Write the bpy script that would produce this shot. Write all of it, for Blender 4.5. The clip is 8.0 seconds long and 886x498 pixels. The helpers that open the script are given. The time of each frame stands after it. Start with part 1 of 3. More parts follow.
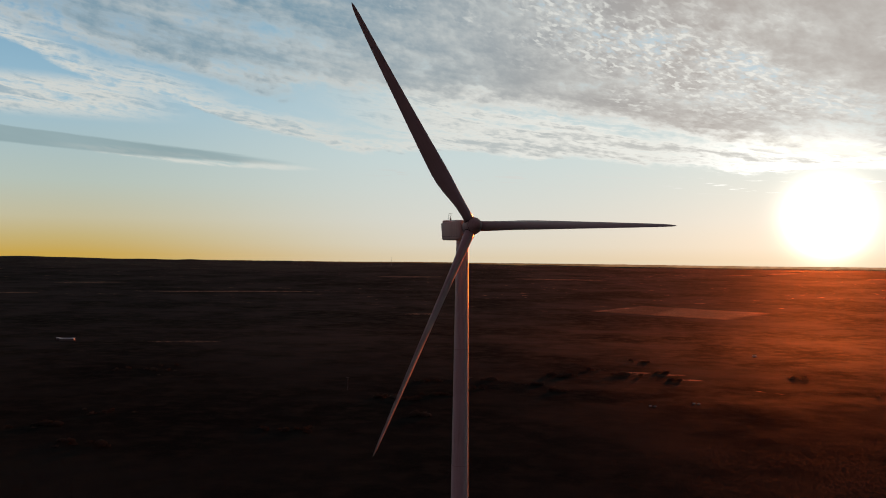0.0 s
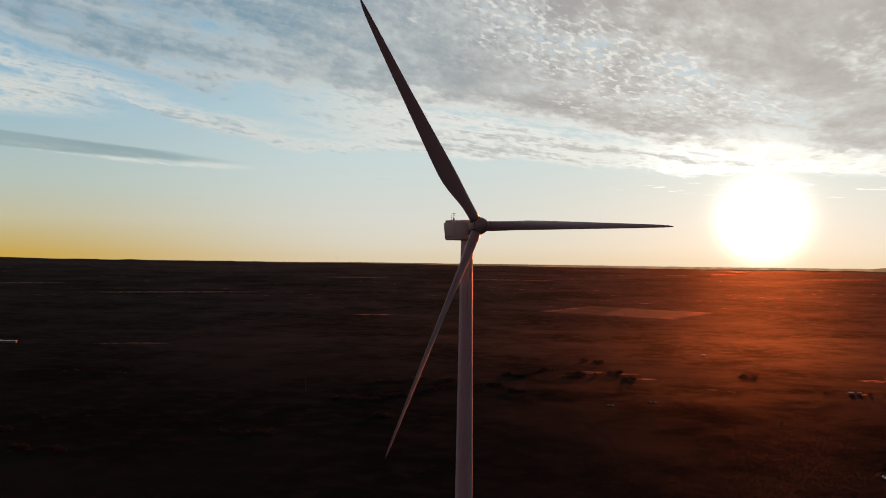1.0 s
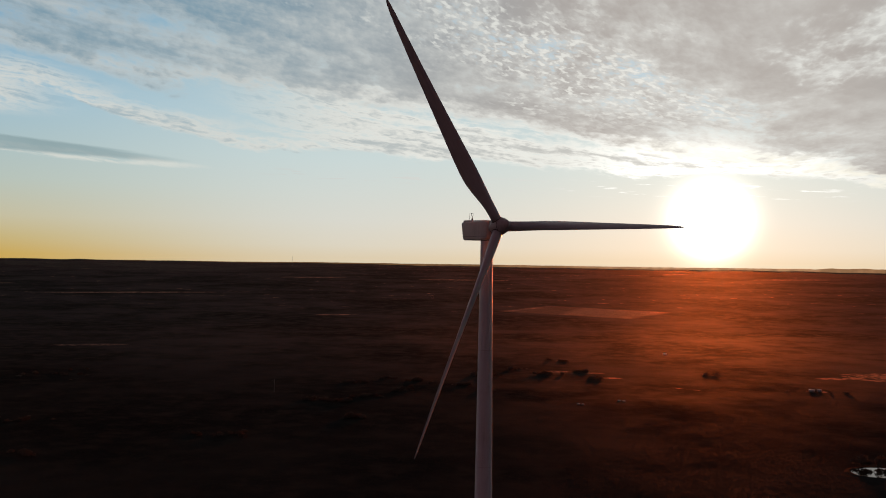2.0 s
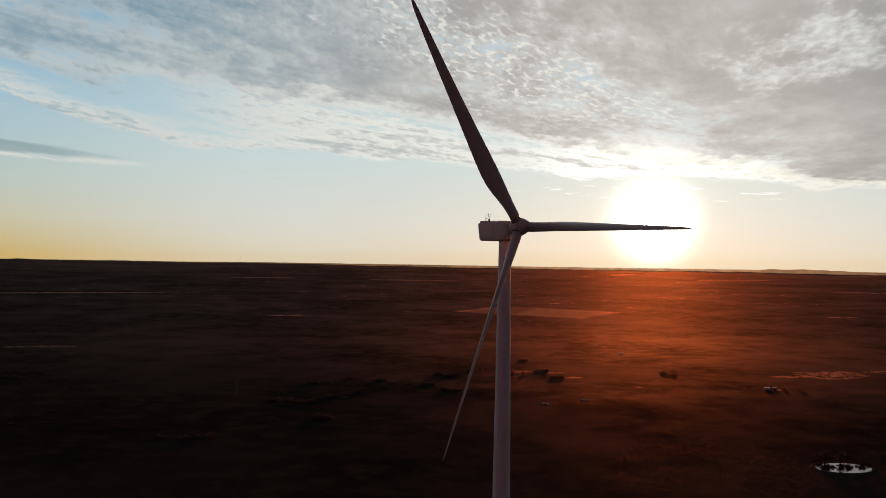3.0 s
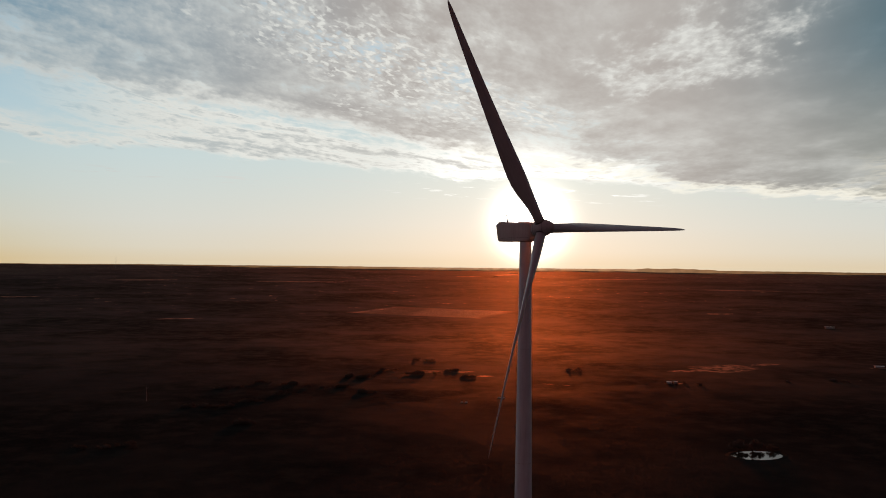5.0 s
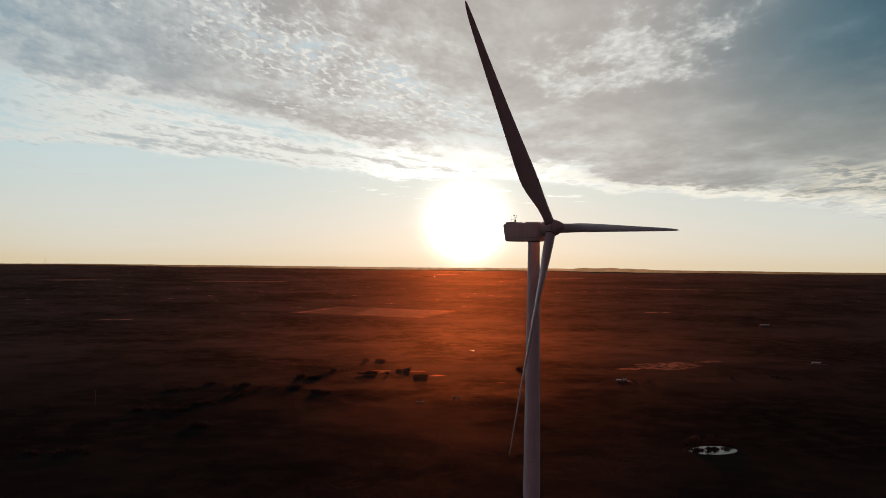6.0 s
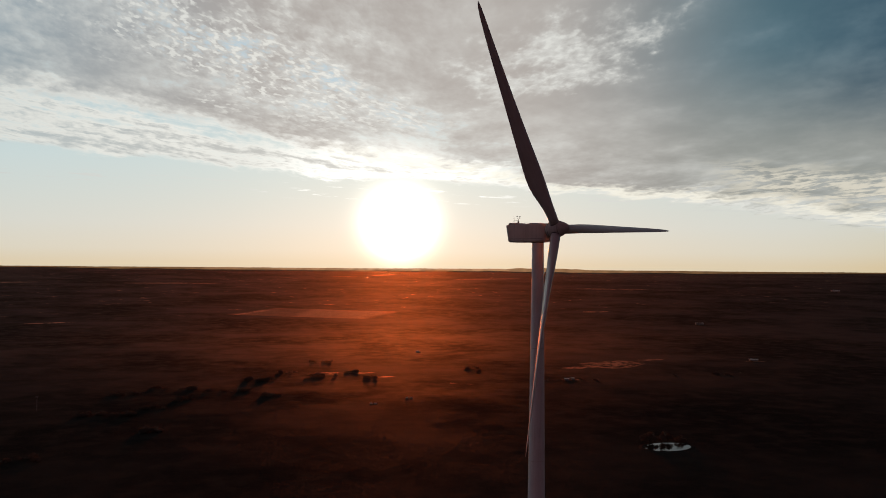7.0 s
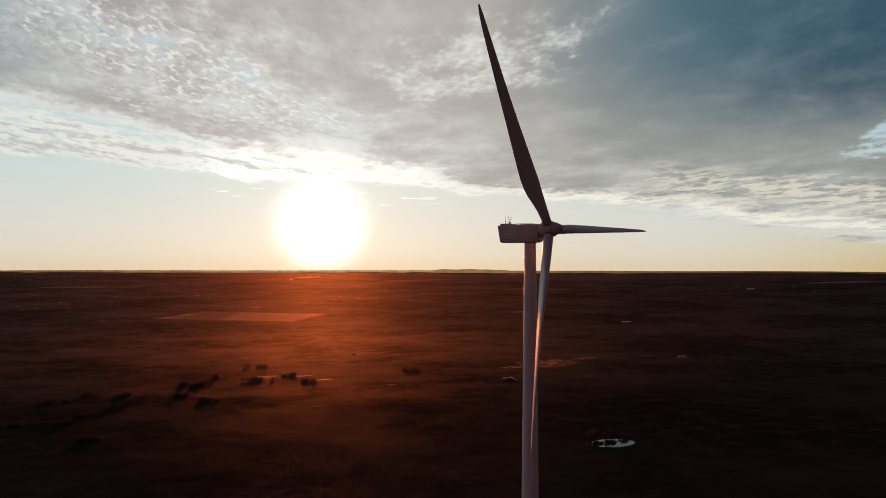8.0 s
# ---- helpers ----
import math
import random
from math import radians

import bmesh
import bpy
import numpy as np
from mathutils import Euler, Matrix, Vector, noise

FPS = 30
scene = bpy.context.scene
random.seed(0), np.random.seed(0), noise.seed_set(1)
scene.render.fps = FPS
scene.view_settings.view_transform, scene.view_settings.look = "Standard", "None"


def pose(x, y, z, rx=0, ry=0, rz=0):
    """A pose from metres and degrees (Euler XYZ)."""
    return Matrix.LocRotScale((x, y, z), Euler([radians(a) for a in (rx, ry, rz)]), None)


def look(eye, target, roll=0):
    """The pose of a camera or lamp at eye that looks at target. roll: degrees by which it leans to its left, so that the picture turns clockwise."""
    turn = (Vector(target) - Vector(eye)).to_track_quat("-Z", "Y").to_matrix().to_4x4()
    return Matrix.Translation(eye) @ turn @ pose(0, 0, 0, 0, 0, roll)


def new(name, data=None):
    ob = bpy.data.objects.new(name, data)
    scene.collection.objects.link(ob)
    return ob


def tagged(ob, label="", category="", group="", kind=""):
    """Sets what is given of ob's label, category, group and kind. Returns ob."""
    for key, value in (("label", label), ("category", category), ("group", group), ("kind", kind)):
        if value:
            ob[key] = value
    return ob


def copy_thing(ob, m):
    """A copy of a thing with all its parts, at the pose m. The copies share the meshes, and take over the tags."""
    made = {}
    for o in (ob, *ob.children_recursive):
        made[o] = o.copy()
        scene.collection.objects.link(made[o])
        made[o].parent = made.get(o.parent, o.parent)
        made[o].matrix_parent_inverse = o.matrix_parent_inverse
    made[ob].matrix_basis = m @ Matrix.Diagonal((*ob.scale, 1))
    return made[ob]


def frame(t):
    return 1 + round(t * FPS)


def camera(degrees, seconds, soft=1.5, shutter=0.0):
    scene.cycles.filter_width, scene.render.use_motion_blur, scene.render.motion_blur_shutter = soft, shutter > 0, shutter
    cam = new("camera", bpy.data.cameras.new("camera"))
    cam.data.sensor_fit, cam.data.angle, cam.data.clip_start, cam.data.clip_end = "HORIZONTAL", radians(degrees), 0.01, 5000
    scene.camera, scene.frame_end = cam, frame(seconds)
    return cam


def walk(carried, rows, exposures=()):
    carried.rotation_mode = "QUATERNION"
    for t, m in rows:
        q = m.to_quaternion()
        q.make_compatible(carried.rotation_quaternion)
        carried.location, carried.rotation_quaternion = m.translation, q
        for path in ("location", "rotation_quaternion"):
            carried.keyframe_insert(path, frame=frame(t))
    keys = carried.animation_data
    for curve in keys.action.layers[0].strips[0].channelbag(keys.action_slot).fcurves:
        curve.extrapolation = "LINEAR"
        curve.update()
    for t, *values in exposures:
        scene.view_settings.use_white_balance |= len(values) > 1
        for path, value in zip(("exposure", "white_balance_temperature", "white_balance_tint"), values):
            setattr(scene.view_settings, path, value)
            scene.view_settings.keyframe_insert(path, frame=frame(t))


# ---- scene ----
cam = camera(53.2, 8.0, soft=0.95)
# seconds, x, y, z, turn, tilt, lean
ROWS = [
    (0.0, 40.37, -179.73, 109.02, 13.90, 0.54, -0.65),
    (0.5, 34.24, -180.31, 108.91, 12.49, 0.60, -0.79),
    (1.0, 27.80, -181.37, 108.80, 10.25, 0.61, -0.73),
    (1.5, 21.19, -182.42, 108.70, 8.72, 0.63, -0.73),
    (3.0, -0.69, -184.23, 108.46, 3.77, 0.72, -0.89),
    (3.5, -7.98, -185.03, 108.31, 1.97, 0.77, -0.87),
    (4.0, -15.40, -185.68, 108.21, 0.00, 0.80, -0.94),
    (4.5, -22.82, -186.18, 108.13, -1.97, 0.85, -0.76),
    (6.0, -46.01, -185.00, 107.88, -8.11, 0.89, -0.64),
    (6.5, -53.40, -183.35, 107.87, -10.19, 0.93, -0.58),
    (7.0, -60.92, -181.46, 107.85, -12.44, 0.97, -0.48),
    (7.5, -68.47, -179.59, 107.79, -14.83, 0.97, -0.35),
    (8.0, -75.82, -177.98, 107.64, -17.45, 1.08, -0.10),
]
walk(cam, [(t, pose(x, y, z, 90 + tilt, lean, turn)) for t, x, y, z, turn, tilt, lean in ROWS])

# ---- node arithmetic ----


class Val:
    """A value socket of a node tree, with arithmetic."""

    def __init__(self, tree, sock):
        self.tree, self.sock = tree, sock

    def op(self, kind, *others):
        n = self.tree.nodes.new("ShaderNodeMath")
        n.operation = kind
        for i, o in enumerate((self, *others)):
            if isinstance(o, Val):
                self.tree.links.new(o.sock, n.inputs[i])
            else:
                n.inputs[i].default_value = o
        return Val(self.tree, n.outputs[0])

    def __add__(self, o):
        return self.op("ADD", o)

    def __sub__(self, o):
        return self.op("SUBTRACT", o)

    def __mul__(self, o):
        return self.op("MULTIPLY", o)

    def __truediv__(self, o):
        return self.op("DIVIDE", o)

    def __rsub__(self, o):
        return self * -1.0 + o

    def __radd__(self, o):
        return self.op("ADD", o)

    def __rtruediv__(self, o):
        return self.op("POWER", -1.0) * o

    def __rmul__(self, o):
        return self.op("MULTIPLY", o)

    def step(self, a, b):
        """Smooth step from 0 at a to 1 at b (b may be below a)."""
        n = self.tree.nodes.new("ShaderNodeMapRange")
        n.interpolation_type = "SMOOTHSTEP"
        lo, hi, out0, out1 = (a, b, 0, 1) if a < b else (b, a, 1, 0)
        self.tree.links.new(self.sock, n.inputs[0])
        for i, v in ((1, lo), (2, hi), (3, out0), (4, out1)):
            n.inputs[i].default_value = v
        return Val(self.tree, n.outputs[0])


def vec(tree, x, y, z=0.0):
    n = tree.nodes.new("ShaderNodeCombineXYZ")
    for i, o in enumerate((x, y, z)):
        if isinstance(o, Val):
            tree.links.new(o.sock, n.inputs[i])
        else:
            n.inputs[i].default_value = o
    return n.outputs[0]


def noise_tex(tree, where, scale=1.0, detail=4.0, rough=0.55, warp=0.0):
    n = tree.nodes.new("ShaderNodeTexNoise")
    tree.links.new(where, n.inputs["Vector"])
    for key, v in (("Scale", scale), ("Detail", detail), ("Roughness", rough), ("Distortion", warp)):
        n.inputs[key].default_value = v
    return Val(tree, n.outputs["Fac"])


def blend(tree, fac, a, b, kind="MIX"):
    """Colours a and b (sockets or triples) mixed by fac."""
    n = tree.nodes.new("ShaderNodeMix")
    n.data_type, n.blend_type, n.clamp_factor = "RGBA", kind, True
    for i, o in ((0, fac), (6, a), (7, b)):
        if isinstance(o, Val):
            tree.links.new(o.sock, n.inputs[i])
        elif isinstance(o, tuple):
            n.inputs[i].default_value = (*o, 1)
        elif isinstance(o, (int, float)):
            n.inputs[i].default_value = o
        else:
            tree.links.new(o, n.inputs[i])
    return n.outputs[2]


def ramp(tree, fac, stops):
    n = tree.nodes.new("ShaderNodeValToRGB")
    tree.links.new(fac.sock, n.inputs[0])
    els = n.color_ramp.elements
    while len(els) < len(stops):
        els.new(0.5)
    for e, (p, c) in zip(els, stops):
        e.position, e.color = p, (*c, 1)
    return n.outputs[0]


def profile(tree, at, lo, hi, top, points):
    """A smooth curve through (position, value) pairs; values from 0 to top."""
    n = tree.nodes.new("ShaderNodeValToRGB")
    n.color_ramp.interpolation = "EASE"
    tree.links.new(((at - lo) / (hi - lo)).sock, n.inputs[0])
    els = n.color_ramp.elements
    while len(els) < len(points):
        els.new(0.5)
    for e, (p, value) in zip(els, points):
        e.position, e.color = (p - lo) / (hi - lo), (value / top,) * 3 + (1,)
    return Val(tree, n.outputs[0]) * top


# ---- sky and sun ----
SUN_AZ, SUN_EL = radians(9.6), radians(2.6)
SUN_DIR = Vector((math.sin(SUN_AZ) * math.cos(SUN_EL), math.cos(SUN_AZ) * math.cos(SUN_EL), math.sin(SUN_EL)))


def make_sky():
    world = bpy.data.worlds.new("evening_sky")
    scene.world = world
    world.use_nodes = True
    tree = world.node_tree
    tree.nodes.clear()
    co = tree.nodes.new("ShaderNodeTexCoord").outputs["Generated"]
    sep = tree.nodes.new("ShaderNodeSeparateXYZ")
    tree.links.new(co, sep.inputs[0])
    x, y, z = (Val(tree, o) for o in sep.outputs)
    el = z.op("ARCSINE") * 57.2958
    az = x.op("ARCTAN2", y) * 57.2958
    cosg = x * SUN_DIR.x + y * SUN_DIR.y + z * SUN_DIR.z
    gam = cosg.op("MINIMUM", 1.0).op("ARCCOSINE") * 57.2958

    # clear air: away from the sun, and round it
    t = (el / 40.0).op("MAXIMUM", 0.0)
    far = ramp(tree, t, [(0.0, (0.60, 0.39, 0.08)), (0.025, (0.57, 0.45, 0.19)), (0.055, (0.56, 0.52, 0.35)), (0.11, (0.47, 0.55, 0.50)),
                         (0.23, (0.33, 0.515, 0.63)), (0.34, (0.21, 0.40, 0.56)), (0.45, (0.13, 0.30, 0.45)), (1.0, (0.05, 0.12, 0.20))])
    near = ramp(tree, t, [(0.0, (0.71, 0.62, 0.45)), (0.02, (0.70, 0.67, 0.56)), (0.06, (0.67, 0.69, 0.64)), (0.16, (0.58, 0.69, 0.70)),
                          (0.30, (0.45, 0.60, 0.66)), (1.0, (0.06, 0.14, 0.22))])
    clear = blend(tree, gam.step(48.0, 22.0), far, near)
    nish = tree.nodes.new("ShaderNodeTexSky")
    nish.sky_type, nish.sun_disc = "NISHITA", False
    nish.sun_elevation, nish.sun_rotation = SUN_EL, SUN_AZ
    nish.altitude, nish.air_density, nish.dust_density = 200, 1.0, 1.5
    scaled = blend(tree, 1.0, nish.outputs[0], (0.1, 0.1, 0.1), "MULTIPLY")
    clear = blend(tree, 0.05, clear, scaled)

    # cloud sheet, seen in perspective; its streets bend from azimuth 16 to 55 degrees
    k = z.op("MAXIMUM", 0.0) + 0.03
    lk = k.op("LOGARITHM", math.e)
    px, py = x / k, y / k
    along = px * 0.5 + py * 0.8
    v = ((px * 0.19 + 0.67).op("MAXIMUM", 0.05).op("LOGARITHM", math.e) * 5.26 - py) * 0.31
    slant = az.op("MINIMUM", 12.0) - (az - 15.0).op("MAXIMUM", 0.0) * 0.55
    bend = noise_tex(tree, vec(tree, px, py, 3.1), 0.35, 2.0) - 0.5
    street = noise_tex(tree, vec(tree, along * 0.34 + bend * 0.8, v * 1.7 + bend * 1.8, 0.7), 1.0, 4.0, 0.5) - 0.5
    thread = noise_tex(tree, vec(tree, along * 0.7 + bend, v * 8.0 + bend * 5.0, 12.0), 1.0, 4.0, 0.55) - 0.5
    # soft mottles, small tufts and grains
    flock = noise_tex(tree, vec(tree, az * 0.26 + bend * 1.5, lk * 8.0 + slant * 0.10, 5.0), 1.0, 3.0, 0.5) - 0.5
    fine = noise_tex(tree, vec(tree, az * 0.80 + flock * 1.2, lk * 21.0 + slant * 0.28 + flock * 1.2, 9.0), 1.0, 3.0, 0.55) - 0.5
    puff = noise_tex(tree, vec(tree, az * 1.9 + fine, lk * 46.0 + slant * 0.6 + fine, 21.0), 1.0, 2.0, 0.55) - 0.5

    # where the thick sheet ends, and where the thin shelves under it end
    base = profile(tree, az, -42.0, 52.0, 15.0, [(-42, 13.6), (-33, 11.9), (-25, 10.5), (-15, 10.0), (-9, 9.6), (-4, 8.8), (1, 7.9), (5, 6.9), (9, 6.3), (15, 5.4), (20, 4.3), (28, 4.1), (32, 3.7), (39, 2.4), (52, 0.5)])
    foot = profile(tree, az, -42.0, 52.0, 15.0, [(-42, 12.3), (-34, 9.9), (-24, 7.5), (-19, 6.6), (-13, 6.7), (-8, 6.15), (-5.6, 6.4), (-1, 5.8), (5, 5.2), (9, 5.3), (14, 5.2), (20, 4.4), (52, 0.5)])
    qs = el - base + street * 1.6 + flock * 2.0 + fine * 1.3 + puff * 0.5
    sheet = qs.step(-0.35, 0.75)
    qb = el - foot + flock * 0.7 + fine * 0.5 + puff * 0.25
    shelf = noise_tex(tree, vec(tree, az * 0.075 + bend * 1.2, el * 0.95 + slant * 0.13 + flock * 0.9, 6.0), 1.0, 5.0, 0.58) - 0.5
    comb = noise_tex(tree, vec(tree, az * 0.30, el * 3.6 + slant * 0.5 + flock * 3.0, 8.0), 1.0, 3.0, 0.6) - 0.5
    inner = (qb.step(2.2, 0.5) * 0.95).op("MAXIMUM", az.step(-24.0, -13.0))
    nest = az.step(-29.0, -35.0) * (el - 9.3).op("ABSOLUTE").step(1.5, 0.6)
    reach = (qb.step(0.0, 0.35) * inner).op("MAXIMUM", nest)
    shelves = (shelf + comb * 0.30 + fine * 0.35 + puff * 0.2).step(-0.20, 0.04) * reach * qs.step(1.8, 0.5)

    ve = v + (13.0 - el) * 0.045
    fleck = (ve + 1.86 + flock * 0.7 + street * 0.4).op("ABSOLUTE").step(0.26, 0.05) * el.step(7.5, 10.0)
    bank_at = (ve + 1.45).step(-0.3, 0.35)
    bank = (ve + 1.45 + street * 0.6 + flock * 0.5 + thread * 0.2).step(-0.2, 0.6)
    du, dv = (px - 1.3) / 0.36, (py - 3.75) / 0.75
    brk = (du * du + dv * dv + street * 2.5 + flock * 5.0 + fine * 4.0 + puff * 1.5).step(1.6, -0.5)
    tuft = noise_tex(tree, vec(tree, az * 1.6 + flock, lk * 52.0 + slant * 0.75 + flock, 33.0), 1.0, 2.0, 0.5) - 0.5
    tufts = tuft.step(0.0, 0.16) * (fleck * 0.95 + brk * 0.35 + flock.step(0.02, 0.2) * 0.08 * (1.0 - bank_at)).op("MINIMUM", 1.0)
    hu, hv = (az - 47.0) / 4.5, (el - 7.6 - (az - 46.0) * 0.22) / 1.2
    hole = (hu * hu + hv * hv + flock * 2.5 + fine * 2.4 + comb * 1.2 + puff * 1.2).step(1.3, 0.3)
    broad = 1.0 - bank_at * (0.15 + az.step(30.0, 16.0) * 0.55)
    calm = 1.0 - bank_at * (0.62 + az.step(30.0, 16.0) * 0.26)

    # how much the sheet hides, and how thick it is
    gaps = (street * 1.3 + flock * 0.9 + thread * 0.35 + puff * 0.35 + fine * 0.45 + 0.40 + bank_at * 0.5 + (v + 1.48).op("ABSOLUTE").step(0.34, 0.1) * 0.2) - fleck * (el.step(10.0, 14.0) * 0.26 - 0.14) + tuft * fleck * 1.3 - az.step(-18.0, -30.0) * 0.16
    cover = sheet * gaps.step(-0.05, 0.40) * (1.0 - hole)
    cover = cover.op("MAXIMUM", tufts * sheet)
    west = az.step(-6.0, -22.0)
    mass = 0.60 - west * 0.10 + (street * (0.75 + west * 0.35) + shelf * west * 0.9 + flock * 1.05) * broad + (fine * (0.50 + fleck * 0.3) + thread * 0.35 + puff * (0.35 + fleck * 0.4)) * calm
    mass = mass - qs.step(1.2, 0.0) * 0.36 - brk * (0.28 + tuft * 0.8) - gam.step(7.5, 3.5) * 0.30 - fleck * 0.16 + bank * 0.06
    thick = mass.step(0.05, 0.95)

    # the long lens-shaped cloud
    lv = el - 6.78 + (az + 39.0) * 0.060 + shelf * 0.25 + comb * 0.16
    lu = (az + 40.0) / 16.5
    lens = (lu * lu + (lv / 0.50) * (lv / 0.50)).step(1.1, 0.55)
    rim = (((az + 30.0) / 8.0) * ((az + 30.0) / 8.0) + ((lv + 0.25) / 0.35) * ((lv + 0.25) / 0.35)).step(1.2, 0.3)
    # thin scraps under the sheet
    scrap = noise_tex(tree, vec(tree, az * 0.38, el * 4.2 + az * 0.14, 4.0), 1.0, 3.0, 0.6)
    scraps = scrap.step(0.56, 0.64) * (el - 4.72 + az * 0.03).op("ABSOLUTE").step(0.6, 0.2) * (az - 8.0).op("ABSOLUTE").step(28.0, 24.0) * 0.7

    body = blend(tree, gam.step(32.0, 10.0), (0.58, 0.60, 0.58), (0.70, 0.69, 0.65))
    lit = blend(tree, gam.step(11.0, 3.5), body, (1.25, 1.22, 1.14))
    ashen = blend(tree, az.step(18.0, 32.0), (0.47, 0.42, 0.385), blend(tree, el.step(6.0, 14.0), (0.36, 0.36, 0.335), (0.14, 0.215, 0.255)))
    inside = blend(tree, qs.step(1.3, 0.1).op("MAXIMUM", gam.step(6.5, 3.5)), body, lit)
    inside = blend(tree, bank * el.step(5.5, 8.0) * (1.0 - brk * 0.9), inside, ashen)
    left = blend(tree, el.step(8.5, 15.5), (0.30, 0.38, 0.42), (0.18, 0.30, 0.385))
    shade = blend(tree, az.step(5.0, -26.0), (0.415, 0.37, 0.34), left)
    deep = blend(tree, el.step(6.0, 14.0), (0.265, 0.275, 0.255), (0.070, 0.140, 0.175))
    deep = blend(tree, az.step(29.0, 43.0) * el.step(6.5, 11.0) * 0.85, deep, (0.014, 0.05, 0.09))
    shade = blend(tree, az.step(16.0, 34.0), shade, deep)
    cloud = blend(tree, thick, inside, shade)
    cloud = blend(tree, tufts, cloud, blend(tree, 0.75, cloud, blend(tree, 1.0, body, (1.22, 1.22, 1.20), "MULTIPLY")))
    hem = qs.step(-0.3, 0.3) * qs.step(1.25, 0.45) * az.step(2.0, 12.0) * (flock + fine + comb * 0.5).step(-0.20, 0.04)
    cloud = blend(tree, hem * 0.92, cloud, (0.95, 0.91, 0.78))
    sweep = az.step(28.0, 33.0) * (el - 4.9 + (az - 34.0) * 0.10 + flock * 1.6).op("ABSOLUTE").step(1.7, 0.5) * (comb + fine * 0.8 + puff * 0.4).step(-0.12, 0.12)
    cloud = blend(tree, sweep * 0.85, cloud, (0.74, 0.69, 0.57))
    clear = blend(tree, fleck * 0.6, clear, (0.50, 0.60, 0.68))
    sky = blend(tree, scraps, clear, lit)
    under = (shelf * 1.5 + comb * 0.55 + fine * 0.5 + puff * 0.3).step(-0.02, 0.26) * 0.85
    bright = blend(tree, gam.step(11.0, 3.5), blend(tree, gam.step(34.0, 12.0), (0.66, 0.67, 0.63), (0.84, 0.83, 0.77)), (1.25, 1.22, 1.14))
    sky = blend(tree, shelves * 0.95, sky, blend(tree, under, bright, blend(tree, 0.30, shade, clear)))
    sky = blend(tree, rim * (comb + fine * 0.6).step(-0.2, 0.1) * 0.7, sky, (0.72, 0.72, 0.66))
    sky = blend(tree, lens * (0.8 + flock * 0.5), sky, (0.27, 0.37, 0.39))
    sky = blend(tree, cover * 0.95, sky, cloud)

    # the low sun's own glare in the air
    core = (gam * gam / -2.7).op("EXPONENT") * 4.8
    halo = (gam / -6.0).op("EXPONENT") * 0.20
    sky = blend(tree, 1.0, sky, blend(tree, 1.0, (1.0, 0.97, 0.86), vec(tree, halo, halo, halo), "MULTIPLY"), "ADD")
    sky = blend(tree, 1.0, sky, blend(tree, 1.0, (1.0, 0.93, 0.78), vec(tree, core, core, core), "MULTIPLY"), "ADD")

    # the east and the zenith lie in dusk
    dusk = 1.0 - gam.step(52.0, 105.0) * 0.80
    dusk = dusk * (1.0 - el.step(18.0, 45.0) * 0.70)
    sky = blend(tree, 1.0, sky, vec(tree, dusk + gam.step(50.0, 100.0) * 0.18, dusk, dusk + gam.step(50.0, 100.0) * 0.02), "MULTIPLY")
    bg = tree.nodes.new("ShaderNodeBackground")
    tree.links.new(sky, bg.inputs[0])
    bg.inputs[1].default_value = 1.0
    out = tree.nodes.new("ShaderNodeOutputWorld")
    tree.links.new(bg.outputs[0], out.inputs[0])


make_sky()

sun_data = bpy.data.lights.new("low_sun", "SUN")
sun_data.energy, sun_data.angle, sun_data.color = 6.0, radians(6.0), (1.0, 0.155, 0.025)
sun = new("low_sun", sun_data)
sun.matrix_world = look(SUN_DIR * 900, (0, 0, 0))
scene.view_settings.exposure = 0.0

# ---- materials ----


def material(name, rough=0.6, metal=0.0):
    m = bpy.data.materials.new(name)
    m.use_nodes = True
    tree = m.node_tree
    bsdf = tree.nodes["Principled BSDF"]
    bsdf.inputs["Roughness"].default_value = rough
    bsdf.inputs["Metallic"].default_value = metal
    return m, tree, bsdf


def place_of(tree):
    n = tree.nodes.new("ShaderNodeNewGeometry")
    return n.outputs["Position"]


def local_of(tree):
    return tree.nodes.new("ShaderNodeTexCoord").outputs["Object"]


def bump(tree, bsdf, height, strength, dist):
    n = tree.nodes.new("ShaderNodeBump")
    n.inputs["Strength"].default_value, n.inputs["Distance"].default_value = strength, dist
    tree.links.new(height.sock, n.inputs["Height"])
    tree.links.new(n.outputs[0], bsdf.inputs["Normal"])


def paint(name, light, dark, rough, grime=0.5):
    m, tree, bsdf = material(name, rough)
    co = local_of(tree)
    big = noise_tex(tree, co, 0.22, 4.0, 0.6)
    small = noise_tex(tree, co, 3.0, 5.0, 0.65)
    stretched = tree.nodes.new("ShaderNodeMapping")
    stretched.inputs["Scale"].default_value = (3.0, 3.0, 0.12)
    tree.links.new(co, stretched.inputs[0])
    runs = noise_tex(tree, stretched.outputs[0], 1.0, 4.0, 0.6)
    fac = (big * 0.5 + small * 0.2 + runs * 0.5).step(0.5, 0.85) * grime
    tree.links.new(blend(tree, fac, light, dark), bsdf.inputs["Base Color"])
    tree.links.new((small * 0.25 + (rough - 0.12)).sock, bsdf.inputs["Roughness"])
    bump(tree, bsdf, small, 0.08, 0.02)
    return m


